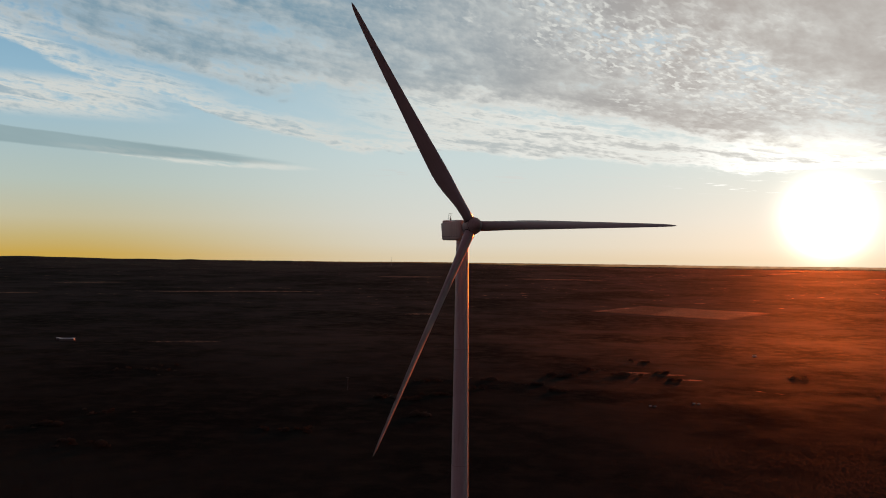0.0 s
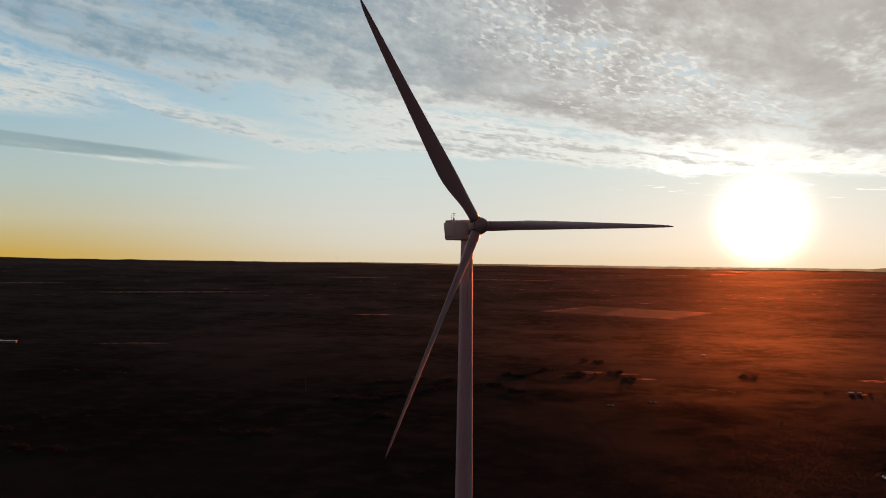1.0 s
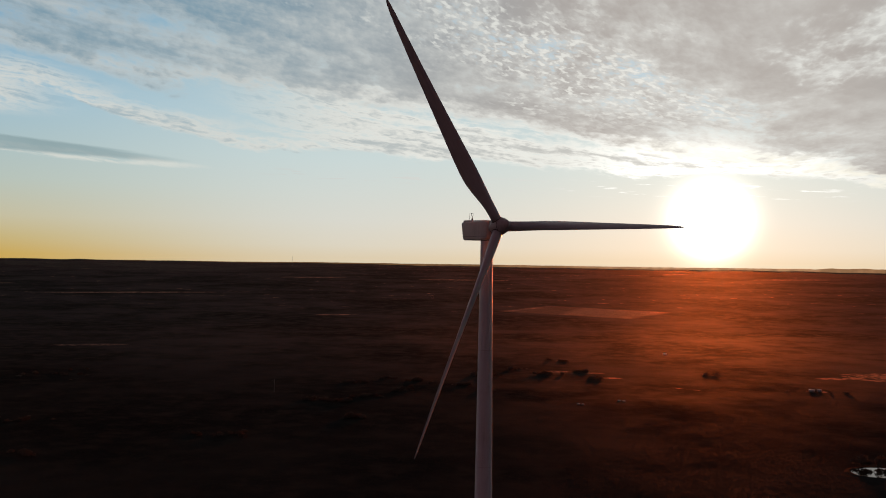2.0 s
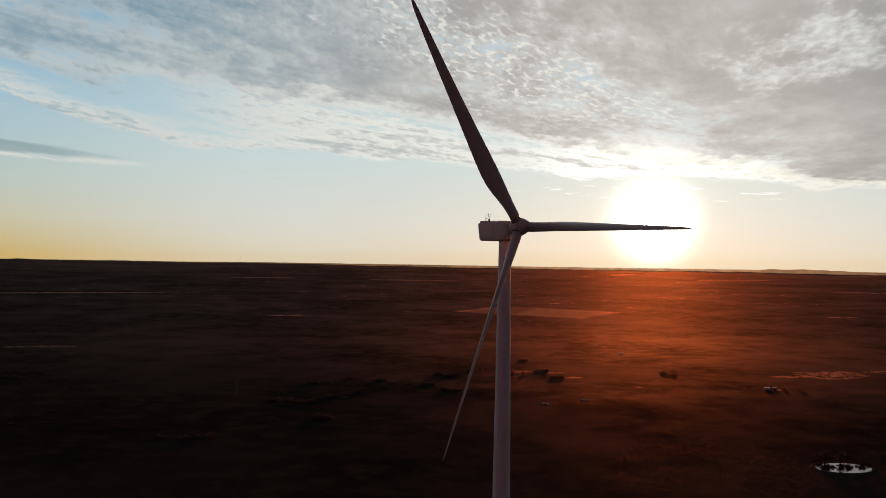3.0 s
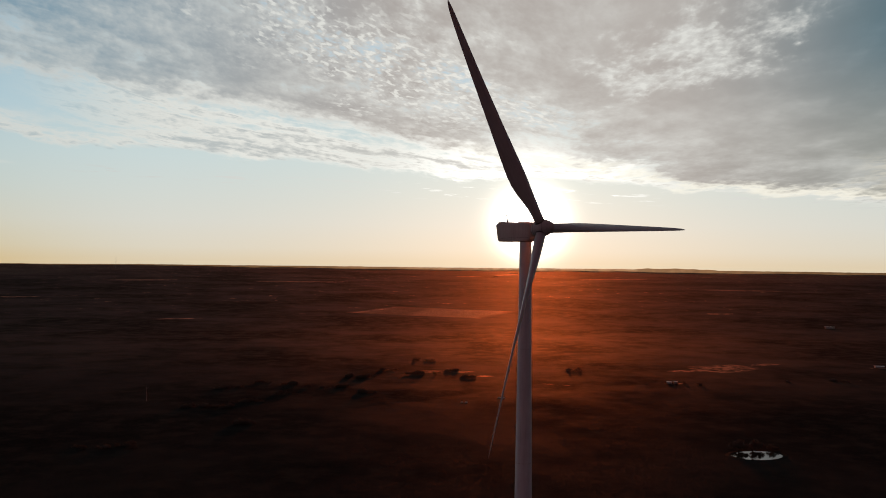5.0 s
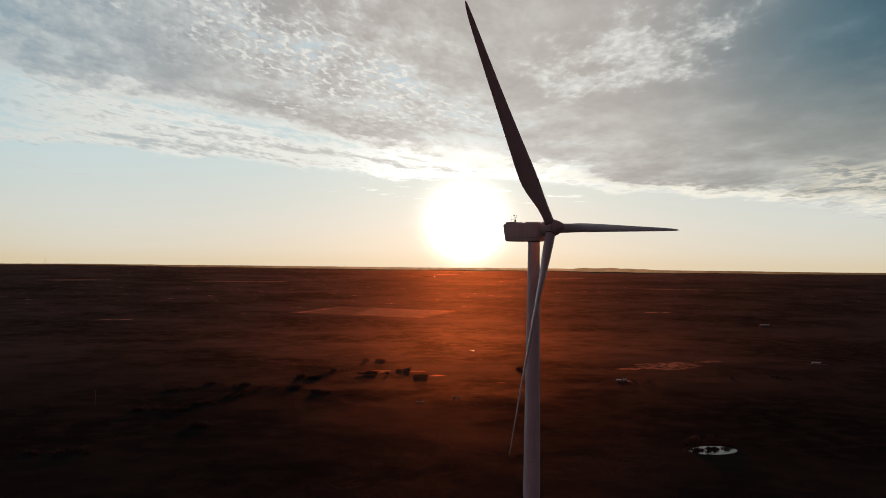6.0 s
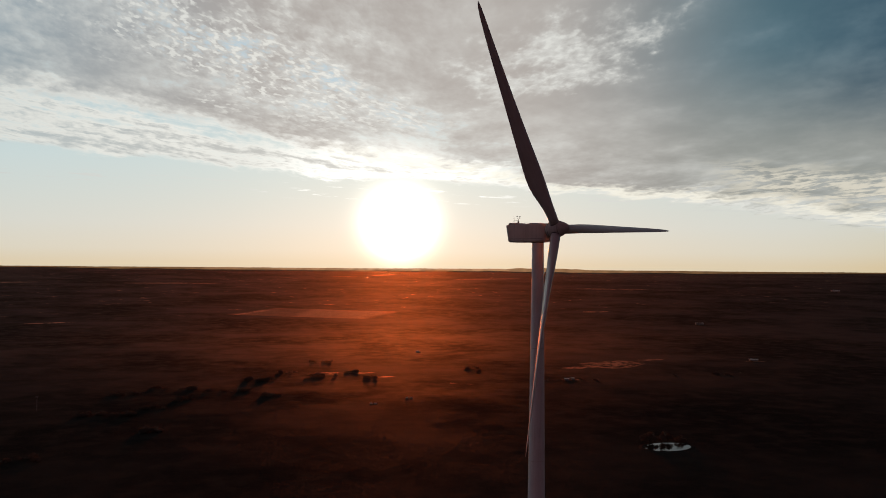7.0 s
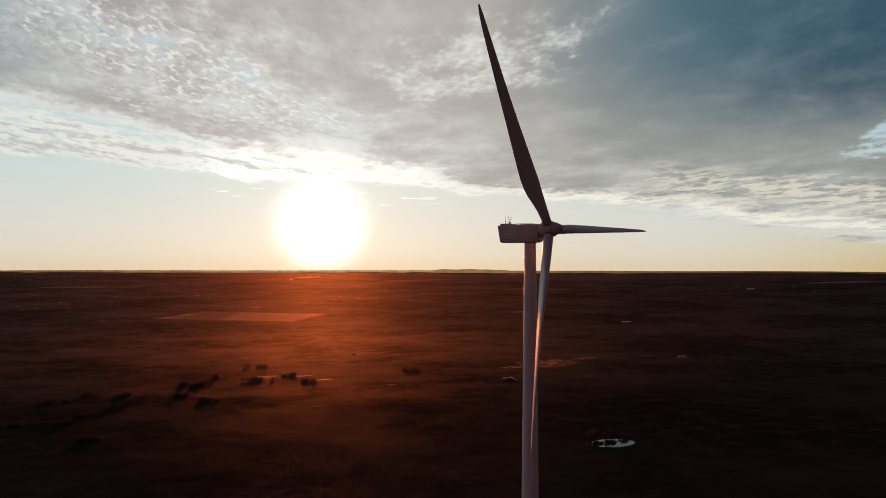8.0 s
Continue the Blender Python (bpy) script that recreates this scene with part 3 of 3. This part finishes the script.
    rod(bm, head @ Vector((-0.5, 4.75, T + 0.35)), head @ Vector((-0.5, 4.75, T + 1.4)), 0.06, 0.05)
    rod(bm, head @ Vector((-0.5, 4.45, T + 1.4)), head @ Vector((-0.5, 5.05, T + 1.4)), 0.035, 0.035)
    for d in (4.45, 5.05):
        rod(bm, head @ Vector((-0.5, d, T + 1.4)), head @ Vector((-0.5, d, T + 1.85)), 0.03, 0.03)
    for a in range(3):
        c = head @ Vector((-0.5, 4.45, T + 1.87))
        o = Vector((0.16 * math.cos(a * 2.094), 0.16 * math.sin(a * 2.094), 0))
        rod(bm, c, c + o, 0.015, 0.015, 6)
        bmesh.ops.create_icosphere(bm, subdivisions=1, radius=0.06, matrix=Matrix.Translation(c + o))
    box(bm, 0.02, 0.42, 0.16, head @ Matrix.Translation((-0.5, 5.1, T + 1.93)))
    box(bm, 0.3, 0.3, 0.45, head @ Matrix.Translation((-0.5, 4.75, T + 0.65)), 0.03)
    part("wind_sensor", bm, METAL_DARK, nac, "forked mast with a cup anemometer and a vane")
    bm = bmesh.new()
    rod(bm, head @ Vector((-0.5, 5.9, T + 1.02)), head @ Vector((-0.5, 4.75, T + 1.02)), 0.025, 0.025)
    part("sensor_crossbar", bm, METAL_DARK, nac)

    # rotor: local z up in the rotor's plane, y to the wind, x clockwise as the wind sees it
    a = radians(YAW)
    nrm = Vector((math.sin(a) * math.cos(radians(TILT)), -math.cos(a) * math.cos(radians(TILT)), math.sin(radians(TILT))))
    side = Vector((0, 0, 1)).cross(nrm).normalized()
    up = nrm.cross(side)
    hub_at = Vector((math.sin(a) * OVER, -math.cos(a) * OVER, HUB_Z))
    # columns: side, wind, up (a mirrored triad is avoided by building blades with x to -side)
    rot = Matrix((side, nrm, up)).transposed()
    rm = Matrix.Translation(hub_at) @ rot.to_4x4()

    def nose(y, r, n=48):
        return [rm @ Vector((r * math.cos(2 * math.pi * i / n), y, r * math.sin(2 * math.pi * i / n))) for i in range(n)]

    bm = bmesh.new()
    loft(bm, [nose(-1.95, 1.30), nose(-1.9, 1.52), nose(-1.5, 1.68), nose(-0.6, 1.78), nose(0.3, 1.76), nose(0.85, 1.66), nose(1.3, 1.50), nose(1.8, 1.27), nose(2.3, 1.0), nose(2.7, 0.74), nose(2.95, 0.48), nose(3.08, 0.2)])
    hub = part("hub", bm, SHELL_PAINT, top, "rounded grey spinner over the rotor hub", smooth=True)
    bm = bmesh.new()
    loft(bm, [nose(1.0, 1.628), nose(1.0, 1.65), nose(1.06, 1.63), nose(1.06, 1.60)], False, False)
    loft(bm, [nose(-1.42, 1.70), nose(-1.42, 1.715), nose(-1.34, 1.725), nose(-1.34, 1.70)], False, False)
    part("spinner_seam", bm, SEAM_DARK, hub)
    bm = bmesh.new()
    loft(bm, [nose(-2.35, 1.22), nose(-1.9, 1.22)])
    part("main_shaft_seal", bm, SEAM_DARK, hub)
    return top, rm


turbine, rotor_pose = make_turbine()
for k in range(3):
    b = make_blade(turbine)
    m = rotor_pose @ Matrix.Rotation(radians(SPIN + 120 * k), 4, "Y") @ Matrix.Rotation(radians(-CONE), 4, "X")
    b.matrix_basis = m
    sock = bmesh.new()
    loft(sock, [circle(1.30, 0.6), circle(1.26, 1.2), circle(1.16, 1.42)])
    s = part("blade_socket", sock, SHELL_PAINT, turbine, smooth=True)
    s.matrix_basis = m

# ---- pond ----


def shore(a, w, off=0.0):
    p, q, t = (14.3 * w + off) * math.cos(a), (11.6 * w + off) * math.sin(a), radians(-7)
    return 184.3 + p * math.cos(t) + q * 0.42, 306 + p * math.sin(t) + q


def make_pond():
    bm = bmesh.new()
    n = 72
    pts = []
    for i in range(n):
        a = 2 * math.pi * i / n
        w = 1 + 0.03 * noise.noise((math.cos(a) * 1.6, math.sin(a) * 1.6, 4.0)) + 0.02 * noise.noise((math.cos(a) * 6, math.sin(a) * 6, 4.0))
        pts.append(bm.verts.new((*shore(a, w), 0.10)))
    top = bm.faces.new(pts)
    r = bmesh.ops.extrude_face_region(bm, geom=[top])
    bmesh.ops.translate(bm, vec=(0, 0, -0.4), verts=[v for v in r["geom"] if isinstance(v, bmesh.types.BMVert)])
    mesh = bpy.data.meshes.new("pond")
    bmesh.ops.recalc_face_normals(bm, faces=bm.faces)
    bm.to_mesh(mesh)
    bm.free()
    tagged(finish("pond", mesh, WATER), "small round farm pond mirroring the bright sky", "pond", kind="structure")


make_pond()


def make_far_pond(x, y, a, b, turn):
    bm = bmesh.new()
    rim = []
    for i in range(48):
        t = 2 * math.pi * i / 48
        w = 1 + 0.35 * noise.noise((math.cos(t) * 1.3, math.sin(t) * 1.3, x)) + 0.15 * noise.noise((math.cos(t) * 4, math.sin(t) * 4, x))
        p, q, c = a * w * math.cos(t), b * w * math.sin(t), radians(turn)
        rim.append(Vector((x + p * math.cos(c) - q * math.sin(c), y + p * math.sin(c) + q * math.cos(c), height(x, y) + 0.5)))
    loft(bm, [[v - Vector((0, 0, 1.6)) for v in rim], rim])
    mesh = bpy.data.meshes.new("far_pond")
    bmesh.ops.recalc_face_normals(bm, faces=bm.faces)
    bm.to_mesh(mesh)
    bm.free()
    tagged(finish("far_pond", mesh, WATER), "far strip of still water shining under the sun", "pond", kind="structure")


make_far_pond(420, 3450, 26, 14, 8)
make_far_pond(455, 3510, 14, 8, 30)
make_far_pond(610, 3890, 44, 20, 10)
make_far_pond(575, 3800, 20, 10, -20)


def make_bank():
    """A low trodden mud bank round the water."""
    bm = bmesh.new()
    rows = []
    for off, z in ((-0.5, 0.02), (0.3, 0.14), (0.9, 0.24), (1.8, 0.22), (3.6, 0.0)):
        row = []
        for i in range(96):
            a = 2 * math.pi * i / 96
            w = 1 + 0.03 * noise.noise((math.cos(a) * 1.6, math.sin(a) * 1.6, 4.0)) + 0.02 * noise.noise((math.cos(a) * 6, math.sin(a) * 6, 4.0))
            lump = 1 + 0.5 * noise.noise((math.cos(a) * 9, math.sin(a) * 9, off))
            row.append(Vector((*shore(a, w, off), z * lump - (0.05 if off > 3 else 0))))
        rows.append(row)
    loft(bm, rows, False, False)
    mesh = bpy.data.meshes.new("pond_bank")
    bmesh.ops.recalc_face_normals(bm, faces=bm.faces)
    bm.to_mesh(mesh)
    bm.free()
    tagged(finish("pond_bank", mesh, GROUND_MAT, smooth=True), "low bank of dark trodden mud round the pond", "bank", kind="structure")


make_bank()
# ---- trees ----


def leaf_cards(rng, centres, sizes, per, card):
    """Bent leaf sprays scattered over clumps: verts (n*4,3)."""
    quads = []
    for c, s in zip(centres, sizes):
        d = rng.normal(size=(per, 3))
        d /= np.linalg.norm(d, axis=1)[:, None]
        p = c + d * s * (0.55 + 0.5 * rng.random((per, 1)))
        a = rng.normal(size=(per, 3))
        a /= np.linalg.norm(a, axis=1)[:, None]
        b = np.cross(a, d + 0.4 * rng.normal(size=(per, 3)))
        b /= np.linalg.norm(b, axis=1)[:, None]
        w = card * (0.6 + 0.8 * rng.random((per, 1)))
        quads.append(np.stack([p - a * w, p - b * w * 0.6, p + a * w, p + b * w * 0.6], 1))
    return np.concatenate(quads).reshape(-1, 3)


def card_mesh(name, verts):
    mesh = bpy.data.meshes.new(name)
    n = len(verts) // 4
    mesh.vertices.add(len(verts))
    mesh.vertices.foreach_set("co", verts.astype(np.float32).ravel())
    mesh.loops.add(n * 4)
    mesh.loops.foreach_set("vertex_index", np.arange(n * 4, dtype=np.int32))
    mesh.polygons.add(n)
    mesh.polygons.foreach_set("loop_start", np.arange(0, n * 4, 4, dtype=np.int32))
    mesh.update(calc_edges=True)
    return mesh


def make_tree(seed, tall, wide, lobes):
    """A low dryland tree: forked trunk, limbs and a lobed crown of leaf sprays that hangs almost to the ground."""
    rng = np.random.default_rng(seed)
    top = new("tree")
    bm = bmesh.new()
    fork = Vector((rng.uniform(-0.3, 0.3), rng.uniform(-0.3, 0.3), tall * 0.22))
    rod(bm, (0, 0, -0.3), fork, 0.034 * tall, 0.026 * tall, 7)
    centres, sizes = [np.array((0.0, 0.0, tall * 0.60))], [0.24 * wide]
    for k in range(lobes):
        a = 2 * math.pi * k / lobes + rng.uniform(-0.4, 0.4)
        f = rng.uniform(0.35, 1.0)
        reach = 0.40 * wide * f
        tip = Vector((math.cos(a) * reach, math.sin(a) * reach, tall * (0.72 - 0.42 * f + rng.uniform(-0.06, 0.06))))
        mid = fork.lerp(tip, 0.5) + Vector((0, 0, -0.05 * tall))
        rod(bm, fork, mid, 0.014 * tall, 0.010 * tall, 5)
        rod(bm, mid, tip, 0.010 * tall, 0.004 * tall, 5)
        r = rng.uniform(0.12, 0.19) * wide * (1.15 - 0.4 * f)
        centres.append(np.array((tip.x, tip.y, max(tip.z, r * 0.7))))
        sizes.append(r)
    part("trunk", bm, BARK, top)
    verts = leaf_cards(rng, centres, sizes, 90, 0.038 * wide)
    finish("crown", card_mesh("crown", verts), LEAF, top)
    return top


TREE_LABEL = "low dark spreading dryland tree with an uneven leafy crown"
trees = [make_tree(11, 4.2, 8.0, 7), make_tree(12, 3.4, 7.4, 8), make_tree(13, 5.0, 8.6, 8), make_tree(14, 2.8, 5.6, 6), make_tree(15, 3.8, 11.0, 10), make_tree(16, 2.0, 4.4, 5)]
for tr in trees:
    tagged(tr, TREE_LABEL, "tree", "scattered trees on the plain")

# copses that stand out of the scrub: x, y, half length, half depth, how many
GROVES = [(-50, 642, 14, 5, 15), (8, 670, 12, 5, 12), (-20, 699, 8, 4, 6), (25, 783, 8, 4, 6), (42, 693, 7, 4, 5), (51, 645, 10, 5, 4), (-120, 408, 7, 4, 6), (-128, 500, 12, 7, 10),
          (-148, 472, 12, 7, 10), (-135, 605, 10, 7, 8), (-111, 538, 9, 6, 7), (-109, 596, 8, 6, 6), (-160, 572, 12, 8, 9), (-170, 476, 10, 6, 7), (-340, 300, 20, 14, 9), (-282, 256, 16, 12, 8),
          (-328, 355, 20, 14, 9), (-76, 580, 12, 6, 7), (-44, 549, 12, 6, 7), (158, 700, 16, 6, 5), (250, 600, 40, 8, 5),
          (-190, 330, 26, 20, 9), (400, 620, 36, 12, 6), (-420, 560, 44, 24, 10)]
rng = random.Random(5)
spots = [(180.0, 320.8, 0, 1.6), (-104, 548, 1, 1.0), (190.0, 320.0, 2, 1.35), (198.5, 317.6, 3, 1.5), (-58, 646, 4, 1.0), (201.0, 320.5, 5, 1.0)]
for gx, gy, wide, deep, count in GROVES:
    for _ in range(count):
        x, y = gx + rng.gauss(0, wide * 0.55), gy + rng.gauss(0, deep * 0.55)
        if math.hypot((x - 182) / 26, (y - 298) / 26) > 1:
            spots.append((x, y, rng.randrange(6), rng.uniform(0.5, 1.05)))
for i, (x, y, kind, size) in enumerate(spots):
    m = pose(x, y, height(x, y), 0, 0, rng.uniform(0, 360))
    if i < len(trees):
        trees[i].matrix_basis = m @ Matrix.Scale(size, 4)
    else:
        copy_thing(trees[kind], m).scale = (size, size, size * 0.78)

# ---- low scrub over the plain ----


def make_scrub():
    g = np.random.default_rng(3)
    n = 680000
    az = np.radians(g.uniform(-46, 54, n))
    r = np.where(g.random(n) < 0.72, 330 + np.abs(g.normal(0, 620, n)), 330 * np.exp(g.random(n) * math.log(3600 / 330)))
    near = 7000
    az = np.concatenate([az, g.uniform(-math.pi, math.pi, near)])
    r = np.concatenate([r, 520 * np.sqrt(g.random(near))])
    x, y = CX + r * np.sin(az), CY + r * np.cos(az)
    # thickets and thin places, thinned with distance to fit the camera's view
    dens = np.array([noise.fractal((a * 0.006, b * 0.006, 3.0), 1.0, 2.0, 5) for a, b in zip(x, y)])
    keep = dens * 1.3 + g.uniform(-0.4, 0.5, len(x)) > np.clip((r - 950) / 450, -0.9, 0.75)
    for cx, cy, a, b, turn, s in CLEARINGS:
        c, t = math.cos(radians(turn)), math.sin(radians(turn))
        dx, dy = x - cx, y - cy
        q = ((dx * c + dy * t) / a) ** 2 + ((dy * c - dx * t) / b) ** 2
        keep &= (q > 1.0) | (g.random(len(x)) > 0.93 * min(1, s + 0.2))
    fx, fy, fa, fb, turn = FIELD
    c, t = math.cos(radians(turn)), math.sin(radians(turn))
    keep &= np.maximum(np.abs((x - fx) * c + (y - fy) * t) / fa, np.abs((y - fy) * c - (x - fx) * t) / fb) > 1.0
    keep &= ((x - 184) / 18.0) ** 2 + ((y - 303) / 18.5) ** 2 > 1
    keep &= np.hypot(x, y) > 7
    x, y, r = x[keep], y[keep], r[keep]
    m = len(x)
    z = np.array([height(a, b) for a, b in zip(x, y)])
    size = (0.42 + 0.6 * g.random(m) ** 3) * np.clip((r / 500) ** 0.25, 0.8, 1.5)
    per = 2
    d = g.normal(size=(m, per, 3))
    d[..., 2] = np.abs(d[..., 2])
    d /= np.linalg.norm(d, axis=2)[..., None]
    # sprays pressed nearly flat to keep shade streaks out of the view
    p = d * np.array([1.0, 1.0, 0.12]) * (size[:, None, None] * (0.45 + 0.55 * g.random((m, per, 1))))
    p += np.stack([x, y, z], 1)[:, None, :]
    d = d * 0.5 + np.array([0.0, 0.0, 0.9])
    a = np.cross(g.normal(size=(m, per, 3)), d)
    a /= np.linalg.norm(a, axis=2)[..., None]
    b = np.cross(a, d + 0.3 * g.normal(size=(m, per, 3)))
    b /= np.linalg.norm(b, axis=2)[..., None]
    w = size[:, None, None] * 0.42 * (0.7 + 0.6 * g.random((m, per, 1)))
    quads = np.stack([p - a * w, p - b * w * 0.7, p + a * w, p + b * w * 0.7], 2)
    ob = finish("scrub", card_mesh("scrub", quads.reshape(-1, 3)), SCRUB_LEAF)
    tagged(ob, "low dark thorny scrub covering the dry plain", "shrubs", kind="stuff")


make_scrub()

# ---- far buildings and small things ----


def make_shed(x, y, turn, long, deep, tall, label, openings):
    top = new("farm_shed")
    tagged(top, label, "shed")
    bm = bmesh.new()
    box(bm, long, deep, tall, Matrix.Translation((0, 0, tall / 2)))
    part("wall", bm, WALL_GREY, top)
    bm = bmesh.new()
    h = deep * 0.05
    prof = [(-deep / 2 - 0.4, tall + 0.02), (0, tall + h), (deep / 2 + 0.4, tall + 0.02), (deep / 2 + 0.4, tall + 0.16), (0, tall + h + 0.15), (-deep / 2 - 0.4, tall + 0.16)]
    loft(bm, [[Vector((s * (long / 2 + 0.4), a, b)) for a, b in prof] for s in (-1, 1)])
    part("roof", bm, ROOF_SHEET, top, "weathered metal sheet roof")
    for k in range(openings):
        cx = -long / 2 + long * (k + 0.5) / openings
        bm = bmesh.new()
        if k == openings // 2:
            box(bm, min(2.4, long / openings * 0.6), 0.12, tall * 0.75, Matrix.Translation((cx, -deep / 2 - 0.03, tall * 0.375 + 0.02)), 0.02)
            part("door", bm, METAL_DARK, top, "dark steel door")
        else:
            box(bm, min(1.5, long / openings * 0.5), 0.1, tall * 0.32, Matrix.Translation((cx, -deep / 2 - 0.03, tall * 0.58)), 0.02)
            part("window", bm, SEAM_DARK, top, "small dark window")
    top.matrix_basis = pose(x, y, height(x, y), 0, 0, turn)
    return top


make_shed(-680, 782, 20, 17, 7, 2.6, "long low grey-walled farm shed with a pale sheet roof", 5)
make_shed(-699, 790, 20, 4, 3, 2.2, "small pale outbuilding beside the long shed", 1)
make_shed(730, 1268, -20, 15, 5, 2.6, "grey-walled shed with a pale roof alone in scrub", 4)
make_shed(1714, 2230, -27, 24, 9, 4.0, "far grey-walled barn with a pale sheet roof", 4)
make_shed(505, 732, -15, 9, 4, 1.8, "low grey-walled hut with a pale roof in a clearing", 3)


make_shed(232, 604, -24, 4.0, 2.5, 1.7, "tiny pale hut beside a bare patch of earth", 1)
make_shed(239, 607, -10, 2.8, 2.0, 1.5, "tiny pale hut with a sheet roof in the scrub", 1)


def make_trough(radius, tall, label, category, group=""):
    """A round trough whose water mirrors the sky as a bright dot."""
    top = new("water_trough")
    tagged(top, label, category, group)
    n = 40
    bm = bmesh.new()
    wall = radius * 0.07
    loft(bm, [circle(radius, 0, n), circle(radius * 1.01, tall * 0.5, n), circle(radius, tall, n), circle(radius - wall, tall + 0.01, n), circle(radius - wall, tall * 0.6, n)], True, True)
    part("rim_wall", bm, WALL_WHITE, top)
    bm = bmesh.new()
    loft(bm, [circle(radius - wall - 0.01, tall * 0.62, n), circle(radius - wall - 0.01, tall * 0.88, n)])
    part("water", bm, WATER, top, "still water shining under the sky")
    bm = bmesh.new()
    loft(bm, [circle(radius * 1.25, -0.15, n), circle(radius * 1.25, 0.06, n), circle(radius * 1.18, 0.09, n)])
    part("apron", bm, CONCRETE, top)
    return top


# stand-ins for bright dots of unknown kind: added water that mirrors the sky
large = make_trough(2.4, 0.9, "round white water-filled trough standing in for a bright dot in the scrub", "trough")
large.matrix_basis = pose(144, 887, height(144, 887))
small = make_trough(1.0, 0.6, "small pale water-filled trough standing in for an unidentified bright dot", "trough", "paired small stock troughs")
small.matrix_basis = pose(65.1, 520, 0)
for x, y in ((68.6, 519.2), (33.0, 497), (36.4, 496.2)):
    copy_thing(small, pose(x, y, height(x, y)))


def make_pole(name, x, y, tall, arm, label, category):
    top = new(name)
    tagged(top, label, category)
    bm = bmesh.new()
    rod(bm, (0, 0, -0.5), (0, 0, tall), tall * 0.011, tall * 0.007, 10)
    part("mast", bm, METAL_DARK, top)
    bm = bmesh.new()
    rod(bm, (-arm, 0, tall * 0.93), (arm, 0, tall * 0.93), 0.08, 0.08, 6)
    part("crossarm", bm, METAL_DARK, top)
    for s in (-0.85, 0, 0.85):
        bm = bmesh.new()
        rod(bm, (s * arm, 0, tall * 0.93), (s * arm, 0, tall * 0.93 + 0.35), 0.09, 0.05, 8)
        part("insulator", bm, SEAM_DARK, top)
    top.matrix_basis = pose(x, y, height(x, y), 0, 0, 20)


make_pole("utility_pole", -208, 505, 10.5, 1.1, "thin weathered utility pole standing in the scrub", "pole")
make_pole("radio_mast", -1240, 3950, 46, 1.6, "slender far radio mast on the low hills", "mast")
